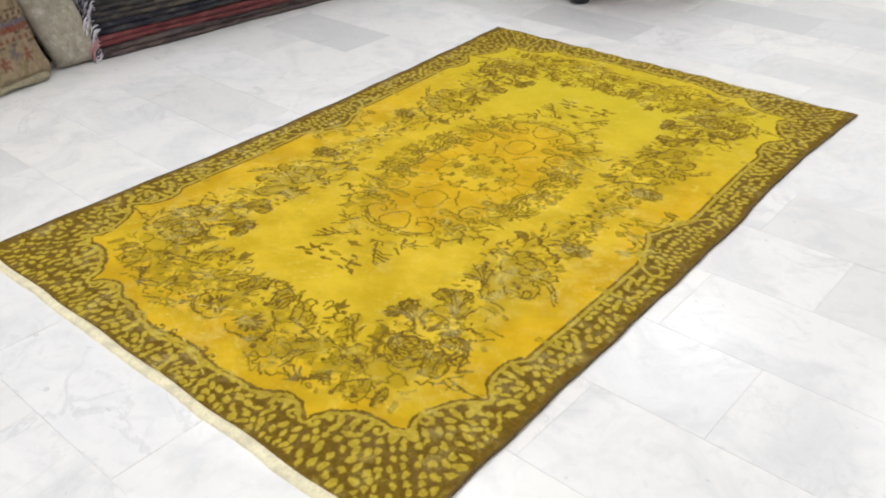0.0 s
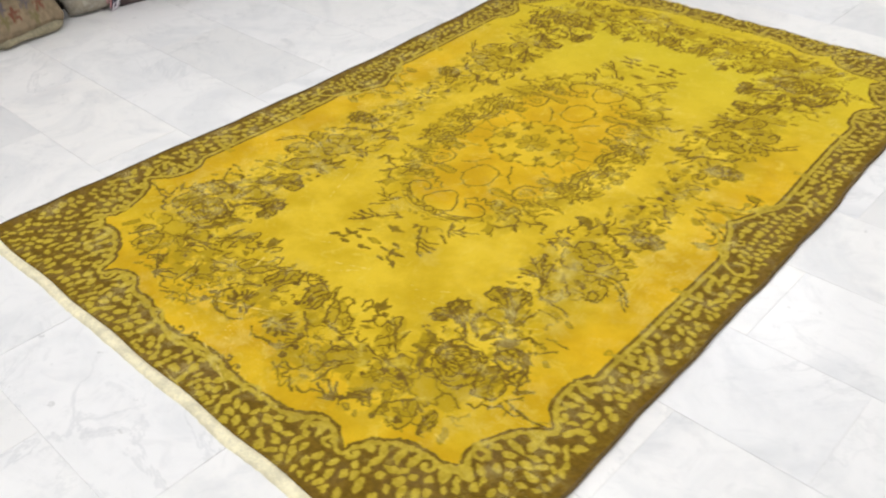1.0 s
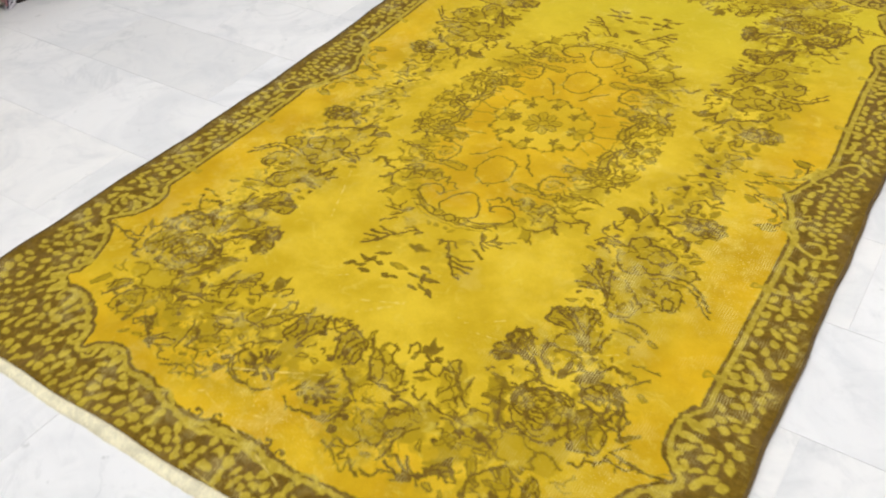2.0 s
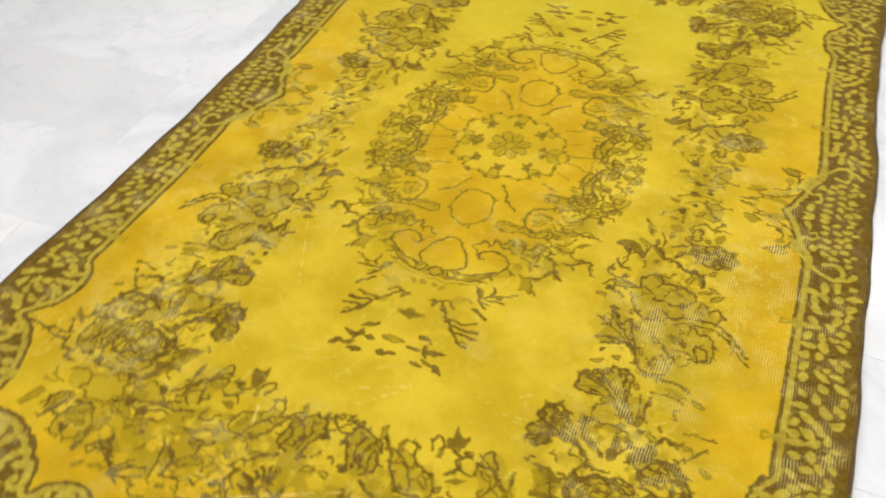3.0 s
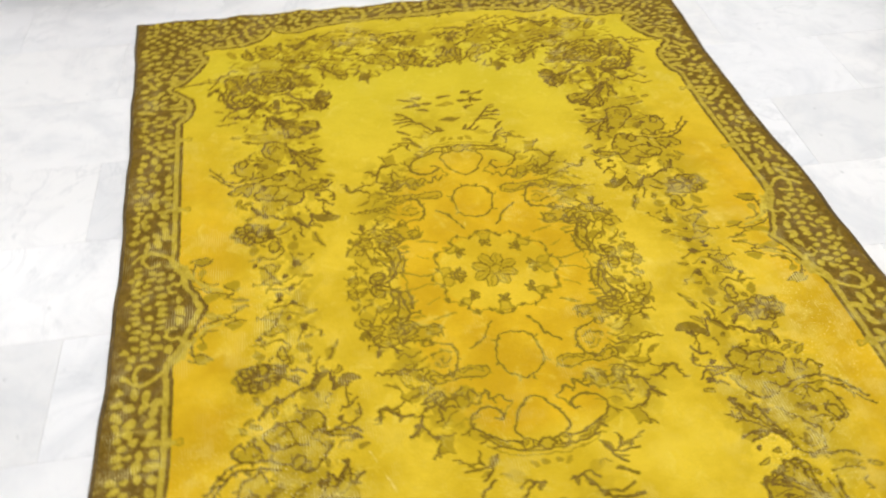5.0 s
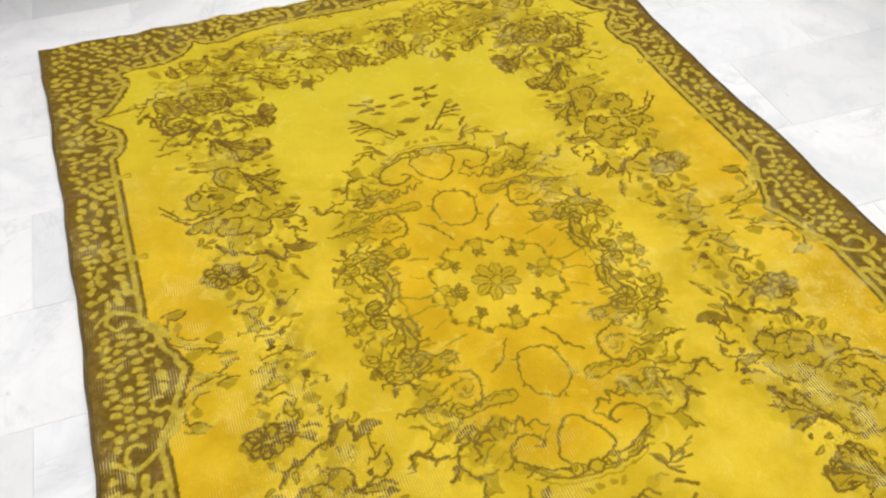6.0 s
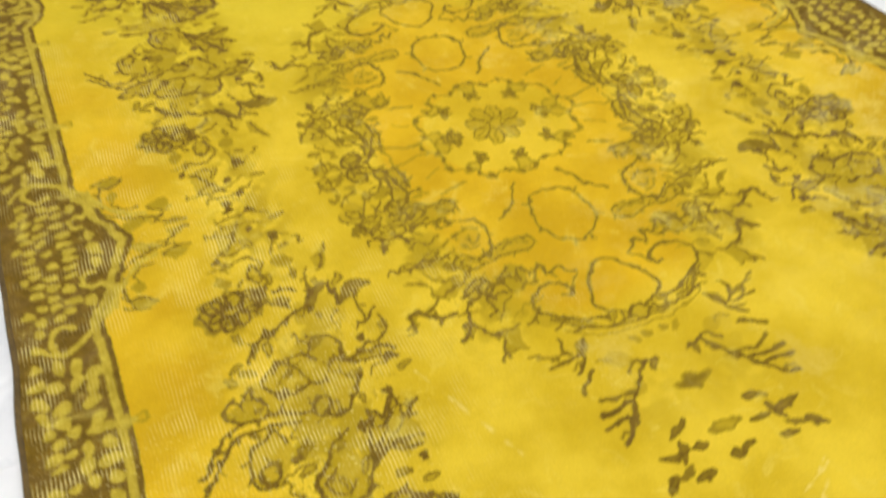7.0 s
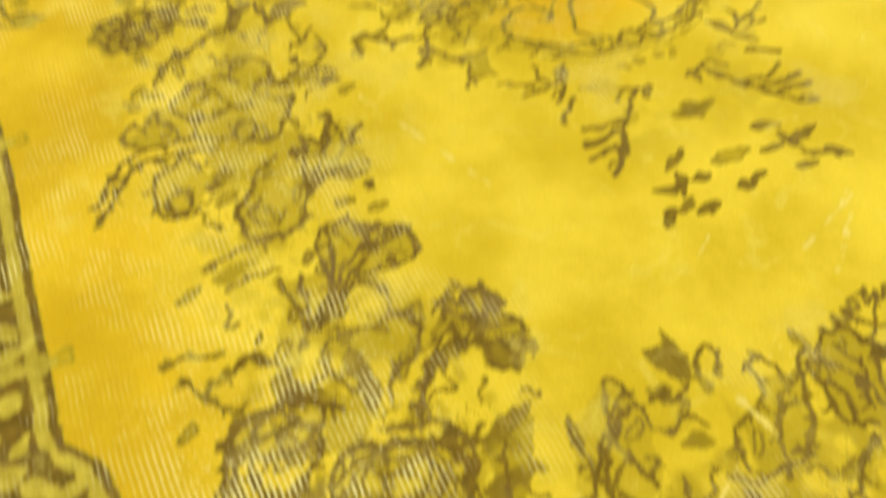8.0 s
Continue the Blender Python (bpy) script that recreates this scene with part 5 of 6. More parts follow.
def spray():
    """Twigs with short leaves that hang from the medallion's ends."""
    stroke([(0.025, 0.537), (0.041, 0.535), (0.054, 0.548), (0.071, 0.57), (0.087, 0.588), (0.106, 0.612), (0.114, 0.624), (0.134, 0.628)], .0040, .9)
    stroke([(0.045, 0.534), (0.055, 0.528), (0.072, 0.542)], .0036, .85)
    stroke([(0.075, 0.572), (0.104, 0.572), (0.128, 0.564)], .0036, .8)
    stroke([(0.089, 0.583), (0.113, 0.586), (0.139, 0.583)], .0046, .9)
    stroke([(0.103, 0.6), (0.122, 0.599), (0.142, 0.603)], .0042, .88)
    stroke([(0.111, 0.623), (0.12, 0.616), (0.132, 0.619)], .0032, .7)
    patch([(0.066, 0.556), (0.083, 0.575), (0.073, 0.583), (0.058, 0.572)], .36)
    stroke([(0.094, 0.468), (0.108, 0.49), (0.114, 0.506), (0.133, 0.52)], .0038, .88)
    patch([(0.093, 0.469), (0.108, 0.471), (0.116, 0.489), (0.104, 0.495)], .8)
    stroke([(0.111, 0.493), (0.136, 0.496), (0.162, 0.497)], .0032, .85)
    stroke([(0.144, 0.491), (0.161, 0.476), (0.179, 0.466)], .003, .8)
    stroke([(0.123, 0.488), (0.134, 0.474), (0.128, 0.458)], .0032, .85)
    stroke([(0.112, 0.526), (0.126, 0.538), (0.139, 0.548)], .0046, .85)
    stroke([(0.117, 0.504), (0.136, 0.509)], .003, .7)
    patch([(0.053, 0.522), (0.075, 0.503), (0.092, 0.515), (0.075, 0.533)], .3)
    stroke([(0.079, 0.518), (0.089, 0.509), (0.101, 0.514)], .0026, .6)
    patch([(0.041, 0.487), (0.028, 0.491), (0.023, 0.507), (0.035, 0.503)], .55)
    patch([(0.1, 0.696), (0.085, 0.686), (0.07, 0.684), (0.081, 0.698)], .85)
    # the dark bud on the axis and loose leaves that end the spray
    lobed((0.0, 0.586), 0.021, 0.0095, 0, 4, 0.12, 0.75, 0.6, 0.0024)
    lobed((0.0, 0.655), 0.016, 0.008, 0, 3, 0.2, 0.35, 0.6, 0.0022)
    lobed((0.013, 0.497), 0.006, 0.008, 0.6, 0, 0, 0.55, 0)
    for c, t, l in (((0.042, 0.632), 25, 0.036), ((0.066, 0.652), 62, 0.030), ((0.034, 0.668), 8, 0.030), ((0.070, 0.668), -4, 0.038), ((0.096, 0.690), 30, 0.028), ((0.020, 0.690), 172, 0.026), ((0.052, 0.700), 12, 0.030), ((0.030, 0.535), 75, 0.022)):
        leaf(c, t + dice.uniform(-10, 10), l, 0.0042, 0.72, 0.85, vein=False, blunt=1.1)


def last_leaves():
    """Faint leaves that fill the ground between the flowers."""
    for c, t, l in (((0.42, 0.96), 150, 0.06), ((0.45, 0.99), 40, 0.05), ((0.40, 1.0), 60, 0.05), ((0.36, 0.97), 120, 0.055), ((0.50, 0.985), 70, 0.05), ((0.33, 0.985), 20, 0.05), ((0.48, 1.02), 160, 0.045), ((0.28, 0.985), 200, 0.05), ((0.24, 1.03), 190, 0.05), ((0.19, 1.02), 10, 0.05), ((0.55, 1.0), 60, 0.045), ((0.43, 1.04), 100, 0.04)):
        leaf(c, t, l, 0.0085, 0.36, 0.7, teeth=3)
    lobed((0.200, 1.030), 0.040, 0.020, 0.3, 6, 0.15, 0.25, 0.6, 0.0024)
    lobed((0.455, 0.955), 0.040, 0.028, 0.3, 7, 0.12, 0.25, 0.7, 0.0024)
    lobed((0.370, 0.940), 0.034, 0.026, 0.9, 6, 0.12, 0.3, 0.75, 0.0024)


border_scrolls()
border_leaves()
medallion()
medallion_heart()
serrated = True
medallion_wreath()
medallion_flank()
side_bouquets()
side_bouquet()
side_ornament()
fan_flowers()
corner_flower()
corner_sprigs()
end_flowers()
end_leaves()
serrated = False
spray()
last_leaves()


def foliage():
    """Small broken leaflets and curls that crowd the bouquets."""
    beds = [((0.445, 0.36), (0.115, 0.17)), ((0.455, 0.58), (0.105, 0.13)), ((0.47, 0.79), (0.14, 0.13)), ((0.28, 0.93), (0.16, 0.09)), ((0.10, 0.95), (0.14, 0.08)), ((0.30, 1.03), (0.22, 0.07)), ((0.47, 0.10), (0.06, 0.10))]
    taken = []
    for (cu, cv), (ru, rv) in beds:
        for _ in range(230):
            a, q = dice.uniform(0, 6.283), math.sqrt(dice.random())
            u, v = cu + ru * q * math.cos(a), cv + rv * q * math.sin(a)
            i, j = min(NV - 1, int(abs(v) / CELL)), min(NU - 1, int(abs(u) / CELL))
            if u < 0.012 or RIM[i, j] > -0.03 or any((u - x) ** 2 + (v - y) ** 2 < 0.027 ** 2 for x, y in taken):
                continue
            taken.append((u, v))
            t = math.degrees(math.atan2(v - cv, u - cu)) + dice.uniform(-60, 60)
            kind, l = dice.random(), dice.uniform(0.015, 0.028)
            if kind < 0.55:
                leaf((u, v), t, l, l * 0.15, dice.uniform(0.15, 0.45), 0.74, vein=False)
            elif kind < 0.8:
                b = math.radians(t)
                stroke([(u, v), (u + 0.5 * l * math.cos(b + 0.5), v + 0.5 * l * math.sin(b + 0.5)), (u + l * math.cos(b), v + l * math.sin(b)), (u + 1.1 * l * math.cos(b + 0.35), v + 1.1 * l * math.sin(b + 0.35))], 0.0024, 0.82)
            else:
                palm((u, v), t, l * 0.7, 3, 90, 0.45)


foliage()


def look_up(layer, u, v):
    x, y = np.clip(u / CELL, 0, NU - 1.001), np.clip(v / CELL, 0, NV - 1.001)
    i, j = y.astype(int), x.astype(int)
    a, b = y - i, x - j
    return (layer[i, j] * (1 - b) + layer[i, j + 1] * b) * (1 - a) + (layer[i + 1, j] * (1 - b) + layer[i + 1, j + 1] * b) * a


def bell(x, y, cx, cy, rx, ry):
    return np.exp(-((x - cx) / rx) ** 2 - ((y - cy) / ry) ** 2)


def rug_outline(x, y):
    """The rug lies a little askew and its long edges are not straight."""
    ys_l, ys_r = [-1.3, -0.9, -0.4, 0.1, 0.55, 1.0, 1.3], [-1.3, -0.8, -0.2, 0.2, 0.55, 0.9, 1.3]
    field_l, edge_l = np.interp(y, ys_l, [0.834, 0.818, 0.803, 0.808, 0.828, 0.855, 0.874]), np.interp(y, ys_l, [0.836, 0.830, 0.814, 0.817, 0.835, 0.858, 0.874])
    field_r, edge_r = np.interp(y, ys_r, [0.838, 0.826, 0.824, 0.824, 0.806, 0.812, 0.834]), np.interp(y, ys_r, [0.840, 0.831, 0.829, 0.827, 0.809, 0.813, 0.834])
    wave = 0.002 * np.sin(y * 17.0 + 1.0) + 0.001 * np.sin(y * 41.0)
    # the brown outer strip takes up the slack, so that the field keeps its width
    a, f = np.abs(x), np.where(x < 0, field_l, field_r) / HALF_W
    outer = np.where(x < 0, edge_l + wave, edge_r - wave)
    k = np.clip((a - 0.72) / (HALF_W - 0.72), 0, 1)
    return np.sign(x) * (np.minimum(a, 0.72) * f * (1 - k) + k * outer)


def build_rug():
    rug = tagged(new("rug"), "worn overdyed yellow rug with brown floral border on marble", "rug")
    step = 0.002
    nx, ny = int(2 * HALF_W / step) + 1, int(2 * HALF_L / step) + 1
    X, Y = np.meshgrid(np.linspace(-HALF_W, HALF_W, nx), np.linspace(-HALF_L, HALF_L, ny))
    # hand-knotted: the four quarters differ by a few millimetres
    wx = 0.012 * (grid_noise(X, Y, 0.16, 1) - 0.5) + 0.007 * (grid_noise(X, Y, 0.024, 2) - 0.5) + 0.0055 * (grid_noise(X, Y, 0.0085, 6) - 0.5)
    wy = 0.012 * (grid_noise(X, Y, 0.16, 3) - 0.5) + 0.007 * (grid_noise(X, Y, 0.024, 4) - 0.5) + 0.0055 * (grid_noise(X, Y, 0.0085, 8) - 0.5)
    straight = np.clip((np.abs(X) - 0.64) / 0.05, 0, 1) * np.clip((0.78 - np.abs(X)) / 0.03, 0, 1) * np.clip((np.abs(Y) - 0.15) / 0.05, 0, 1) * np.clip((0.70 - np.abs(Y)) / 0.05, 0, 1)
    wx, wy = wx * (1 - 0.75 * straight), wy * (1 - 0.4 * straight)
    knot = 0.0016
    jx, jy = knot * (np.random.RandomState(11).rand(ny, nx) - 0.5), knot * (np.random.RandomState(12).rand(ny, nx) - 0.5)
    u, v = np.abs(X + wx + jx), np.abs(Y + wy + jy)
    ink, leaf_, brown = look_up(INK, u, v), look_up(LEAF, u, v), look_up(BROWN, u, v)
    # faded places in the drawing
    fade = 0.62 + 0.35 * grid_noise(X, Y, 0.09, 21) + 0.55 * (grid_noise(X, Y, 0.014, 22) - 0.4)
    ink = np.where(brown > 0.5, ink * (0.9 + 0.12 * grid_noise(X, Y, 0.03, 23)), ink * np.clip(fade + 0.30, 0.6, 1.0) * (1.0 - 0.2 * np.clip(1.6 - 1.4 * np.hypot(X / 0.36, Y / 0.62), 0, 1)))
    leaf_ = leaf_ * np.clip(0.78 + 0.4 * grid_noise(X, Y, 0.05, 24), 0, 1)
    # olive shadow of old flowers round the bouquets
    haze = np.clip((grid_noise(X, Y, 0.05, 31) * 0.6 + grid_noise(X, Y, 0.014, 32) * 0.4 - 0.42) * 2.2, 0, 0.38)
    au, av = np.abs(X), np.abs(Y)
    zone = np.maximum.reduce([0.85 * bell(au, av, 0.46, 0.42, 0.12, 0.30), bell(au, av, 0.46, 0.80, 0.13, 0.20), bell(au, av, 0.20, 1.0, 0.32, 0.12), 0.35 * bell(au, av, 0.27, 0.10, 0.05, 0.18), 0.7 * bell(au, av, 0.20, 0.36, 0.08, 0.08), 0.7 * bell(au, av, 0.24, 0.22, 0.06, 0.10), 0.45 * bell(au, av, 0.07, 0.58, 0.07, 0.07), 0.7 * bell(au, av, 0.46, 0.05, 0.07, 0.15)])
    ink = np.maximum(ink, haze * np.clip(zone * 1.3, 0, 1))
    # broken remnants of finer drawing between the flowers
    r1 = np.abs(grid_noise(X + 2 * wx, Y, 0.017, 33) - 0.5)
    r2 = np.abs(grid_noise(X, Y + 2 * wy, 0.011, 34) - 0.5)
    scraps = np.maximum(np.clip(1 - r1 / 0.045, 0, 1), 0.8 * np.clip(1 - r2 / 0.05, 0, 1)) * np.clip((grid_noise(X, Y, 0.035, 35) - 0.42) * 4, 0, 1)
    ink = np.maximum(ink, 0.74 * scraps * np.clip(zone * 1.6 - 0.3, 0, 1) * (brown < 0.5))
    # gold where the first dye was red: along the sides, in the medallion, towards the ends
    oval = (np.abs(X / 0.232) ** 2.6 + np.abs(Y / 0.455) ** 2.6) ** (1 / 2.6) + 0.10 * (grid_noise(X, Y, 0.05, 42) - 0.5)
    gold = np.clip((1 - oval) * 9, 0, 1) * 0.9
    gold = gold * (1 - 0.7 * np.clip((1 - np.hypot(X / 0.138, Y / 0.124)) * 12, 0, 1))
    side = np.clip((au - 0.50) / 0.12, 0, 1) * np.clip((1.06 - av) / 0.25, 0, 1) * 0.82
    ends = np.clip((av - 0.96) / 0.10, 0, 1) * 0.85
    uneven = grid_noise(X, Y, 0.07, 41)
    gold = np.clip(np.maximum(gold * (0.9 + 0.3 * uneven), np.maximum(side, ends) * (0.65 + 0.7 * uneven)), 0, 1)
    gold = gold * (1 - 0.75 * np.clip((Y - 0.20) / 0.5, 0, 1))
    # where the pile is rubbed down to the warp
    wear = np.clip((grid_noise(X, Y, 0.12, 51) - 0.5) * 1.6, 0, 0.6)
    for cx, cy, rx, ry, s in ((0.62, -0.28, 0.14, 0.30, 1.0), (-0.66, 0.0, 0.13, 0.22, 0.6), (-0.72, 0.40, 0.08, 0.16, 0.35), (-0.46, -0.42, 0.17, 0.26, 0.9), (0.47, -0.50, 0.16, 0.24, 0.95), (-0.52, -0.74, 0.18, 0.24, 1.0), (0.46, -0.72, 0.14, 0.14, 0.9), (0.62, -0.9, 0.12, 0.16, 0.8), (-0.02, -1.10, 0.30, 0.12, 0.9), (0.02, -0.46, 0.10, 0.14, 0.45), (0.55, 0.06, 0.1, 0.12, 0.7), (-0.50, -0.08, 0.13, 0.24, 0.8)):
        wear = np.maximum(wear, s * bell(X, Y, cx, cy, rx, ry) * (0.6 + 0.6 * grid_noise(X, Y, 0.03, 52)))
    # old fold lines and scratches, rubbed pale
    pale = np.zeros_like(X)
    nick = random.Random(19)
    scuff = 0.004 * (grid_noise(X, Y, 0.012, 61) - 0.4)
    broken = np.clip((grid_noise(X, Y, 0.009, 62) - 0.3) * 2.6, 0, 1)
    scratches = []
    for _ in range(14):
        x0, y0, a, l = nick.uniform(-0.55, 0.55), nick.uniform(-1.2, -0.6), nick.uniform(-0.3, 0.8), nick.uniform(0.02, 0.08)
        scratches.append((x0, y0, x0 + l * math.cos(a), y0 + l * math.sin(a), nick.uniform(0.0010, 0.0018)))
    for x0, y0, x1, y1, w in ((-0.12, -1.128, 0.137, -1.212, 0.0022), (-0.125, -1.064, 0.056, -0.985, 0.003), (-0.086, -1.253, 0.056, -1.275, 0.002), (-0.025, -0.791, 0.075, -0.752, 0.0022), (0.215, -0.735, 0.285, -0.688, 0.0022), (0.0, -0.82, 0.06, -0.77, 0.003), (-0.155, -0.93, -0.17, -0.87, 0.003), (-0.33, -0.42, -0.25, -0.60, 0.0022), *scratches):
        w = w * 0.8
        f = np.clip(((X - x0) * (x1 - x0) + (Y - y0) * (y1 - y0)) / ((x1 - x0) ** 2 + (y1 - y0) ** 2), 0, 1)
        d = np.hypot(X - x0 - f * (x1 - x0), Y - y0 - f * (y1 - y0)) + scuff
        pale = np.maximum(pale, np.clip((w - d) / 0.0015 + 0.5, 0, 1) * broken)
    ink, leaf_ = ink * (1 - 0.85 * pale), leaf_ * (1 - pale)
    # relief: the pile's thickness, slow ripples, edges that curl a little
    rim = np.minimum(HALF_W - au, HALF_L - av)
    Z = 0.0035 * (grid_noise(X, Y, 0.35, 71) - 0.5) + 0.0012 * (grid_noise(X, Y, 0.06, 72) - 0.5) + 0.0007 * (grid_noise(X, Y, 0.006, 73) - 0.5) - 0.0008 * wear
    Z = Z + np.exp(-rim / 0.02) * (0.006 * grid_noise(X, Y, 0.11, 74) - 0.003)
    PX = rug_outline(X, Y)
    PY = Y - 0.012 * np.clip(X, -0.2, 1) * (Y > 0.9) * np.clip((Y - 0.9) / 0.35, 0, 1) + (0.017 * (grid_noise(X, X * 0, 0.06, 91) - 0.5) + 0.006 * (grid_noise(X, X * 0, 0.02, 92) - 0.5)) * np.clip((Y - 1.12) / 0.14, 0, 1) - 0.012 * np.clip((Y - 1.0) / 0.27, 0, 1) - 0.020 * np.clip((-Y - 0.9) / 0.37, 0, 1) + 0.0025 * np.sin(X * 21) * np.clip((-Y - 1.1) / 0.15, 0, 1)
    P = np.stack((PX, PY, Z), -1)
    P[0], P[-1], P[:, 0], P[:, -1] = P[1], P[-2], P[:, 1], P[:, -2]
    for border_ in (P[0], P[-1], P[:, 0], P[:, -1]):
        border_[:, 2] = FLOOR
    dye = np.stack((ink, gold, np.clip(leaf_, 0, 1)), -1)
    pile = new("woven_face", sheet_mesh("woven_face", P, PILE, {"dye": dye}, {"wear": np.clip(wear, 0, 1), "rubbed": np.clip(pale, 0, 1)}))
    pile.parent = rug
    tagged(pile, "short yellow pile with knotted brown flowers and scrolls")
    # overcast long edges
    for name, col in (("binding", 1), ("binding", nx - 2)):
        bm = bmesh.new()
        tube(bm, [(P[j, col, 0], P[j, col, 1], -0.0025 + 0.5 * P[j, col, 2]) for j in range(1, ny - 1, 6)], 0.0048, 6)
        part(name, bm, BINDING, rug, "dark brown overcast edge", smooth=True)
    # flat-woven cream end at one short side, a thin yellow remnant at the other
    xs = np.linspace(-0.822, 0.834, 331)
    rows = np.linspace(0, 1, 7)
    GX, GR = np.meshgrid(xs, rows)
    width = 0.031 + 0.008 * (grid_noise(GX, GX * 0, 0.12, 81) - 0.5) + 0.003 * (grid_noise(GX, GX * 0, 0.015, 82) - 0.5)
    GY = -HALF_L - 0.014 + 0.0025 * np.sin(GX * 21) - GR * width
    GZ = FLOOR + 0.0052 - 0.0012 * GR + 0.003 * (grid_noise(GX, GR * 0.02, 0.07, 83) - 0.4)
    GZ[-1] = FLOOR
    woven = new("woven_end", sheet_mesh("woven_end", np.stack((GX, GY, GZ), -1)[::-1], CREAM))
    woven.parent = rug
    tagged(woven, "cream flat-woven cotton end strip")
    bm = bmesh.new()
    for k in range(520):
        f = (k + dice.random()) / 520
        j = 1 + int(f * (nx - 3))
        x, y = P[-2, j, 0], P[-2, j, 1]
        dx, l = dice.uniform(-0.007, 0.007), dice.uniform(0.004, 0.019)
        tube(bm, [(x, y - 0.004, -0.002), (x + dx * 0.5, y + l * 0.6, FLOOR + 0.004), (x + dx, y + l, FLOOR + 0.0015)], 0.0009, 3)
    tagged(part("fringe", bm, FRINGE, rug, "sparse frayed yellow threads"), kind="stuff")
    return rug


FRINGE = plain("yellow_cotton", (0.62, 0.48, 0.08), 0.9, grain=200.0)
build_rug()
# ---- the stacks of folded rugs ----
def rug_cloth(name, base, second, stripe, scale=26.0):
    """The edge of a folded pile rug: mottled wool with broken coloured bars."""
    n = Nodes(name)
    where = n.add("ShaderNodeTexCoord").outputs["Object"]
    stretch = n.add("ShaderNodeMapping", Vector=where)
    stretch.inputs["Scale"].default_value = (1.0, 0.45, 1.6)
    a = n.ramp(n.noise(stretch.outputs[0], scale, 3.0), 0.45, 0.58)
    b = n.ramp(n.noise(stretch.outputs[0], scale * 0.45, 2.0), 0.52, 0.62)
    col = n.mix(a, base, second)
    col = n.mix(n.math("MULTIPLY", b, 0.6), col, stripe)
    speckle = n.ramp(n.noise(stretch.outputs[0], scale * 2.6, 4.0, 0.7), 0.54, 0.68)
    col = n.mix(n.math("MULTIPLY", speckle, 0.45), col, (0.20, 0.17, 0.14))
    fine = n.noise(where, 260.0, 2.0)
    col = n.mix(n.math("MULTIPLY", fine, 0.5), col, tuple(c * 0.45 for c in base))
    n.link(col, n.bsdf.inputs["Base Color"])
    n.bsdf.inputs["Roughness"].default_value = 0.95
    n.bsdf.inputs["Specular IOR Level"].default_value = 0.1
    n.bump(n.noise(where, 130.0, 3.0), 0.6, 0.004)
    return n.mat


def folded_slab(bm, length, depth, thick, z, seed, fold=True):
    """One rug folded in two: a long slab whose front edge is two rounded layers with a crease between them."""
    rng = random.Random(seed)
    n, prof = 48, []
    half = thick / 2
    for k in range(7):
        a = -math.pi / 2 + math.pi * k / 6
        prof.append((half * 0.5 * math.cos(a), half * 0.5 + half * 0.5 * math.sin(a)))
    for k in range(7):
        a = -math.pi / 2 + math.pi * k / 6
        prof.append((half * 0.46 * math.cos(a), half * 1.5 + half * 0.5 * math.sin(a)))
    rows = []
    ph = [rng.uniform(0, 6.28) for _ in range(4)]
    for i in range(n + 1):
        y = length * i / n
        sway = 0.007 * math.sin(y * 4 + ph[0]) + 0.004 * math.sin(y * 11 + ph[1])
        lift = 0.0016 * math.sin(y * 7 + ph[2])
        row = [bm.verts.new((-depth, y, z))]
        row += [bm.verts.new((sway + px + 0.002 * math.sin(y * 31 + ph[3] + pz * 90), y, z + pz + lift * pz / thick)) for px, pz in prof]
        row.append(bm.verts.new((-depth, y, z + thick)))
        rows.append(row)
    m = len(rows[0])
    for a, b in zip(rows, rows[1:]):
        for k in range(m):
            bm.faces.new((a[k], b[k], b[(k + 1) % m], a[(k + 1) % m]))
    bm.faces.new(rows[0])
    bm.faces.new(rows[-1][::-1])
    bmesh.ops.recalc_face_normals(bm, faces=bm.faces)


def tassels(bm, rng, y, z0, z1, count, reach=0.05):
    """Knotted warp ends that hang in loose curls from a rug's end."""
    for _ in range(count):
        z = rng.uniform(z0, z1)
        x, yy = rng.uniform(-0.05, 0.012), y + rng.uniform(-0.004, 0.008)
        pts, d = [], rng.uniform(0.35, 1.1)
        for k in range(7):
            f = k / 6
            pts.append((x + reach * d * 0.55 * math.sin(f * 2.4), yy - reach * d * math.sin(f * 1.7) + rng.uniform(-0.003, 0.003), max(FLOOR + 0.003, z - reach * 1.1 * f * f + 0.01 * math.sin(f * 3))))
        tube(bm, pts, rng.uniform(0.0022, 0.0036), 4)


WHITE_WARP = plain("white_cotton_warp", (0.66, 0.62, 0.66), 0.9, grain=120.0)
NAVY_WARP = plain("navy_wool_warp", (0.035, 0.035, 0.065), 0.95, grain=120.0)
PINK_WARP = plain("pink_wool_warp", (0.55, 0.26, 0.28), 0.95, grain=120.0)
CLOTHS = [
    ("dark grey-brown", rug_cloth("grey_brown_wool", (0.075, 0.055, 0.055), (0.13, 0.10, 0.10), (0.16, 0.12, 0.10))),
    ("faded red", rug_cloth("faded_red_wool", (0.17, 0.045, 0.05), (0.22, 0.075, 0.075), (0.10, 0.035, 0.04))),
    ("dark navy blue", rug_cloth("navy_wool", (0.028, 0.029, 0.040), (0.060, 0.058, 0.066), (0.13, 0.115, 0.10))),
    ("grey-brown and navy", rug_cloth("slate_wool", (0.055, 0.05, 0.05), (0.12, 0.10, 0.08), (0.03, 0.035, 0.06))),
    ("muted olive brown", rug_cloth("olive_brown_wool", (0.085, 0.06, 0.04), (0.15, 0.125, 0.09), (0.05, 0.05, 0.055))),
    ("charcoal", rug_cloth("charcoal_wool", (0.03, 0.03, 0.035), (0.07, 0.065, 0.065), (0.12, 0.10, 0.08))),
]


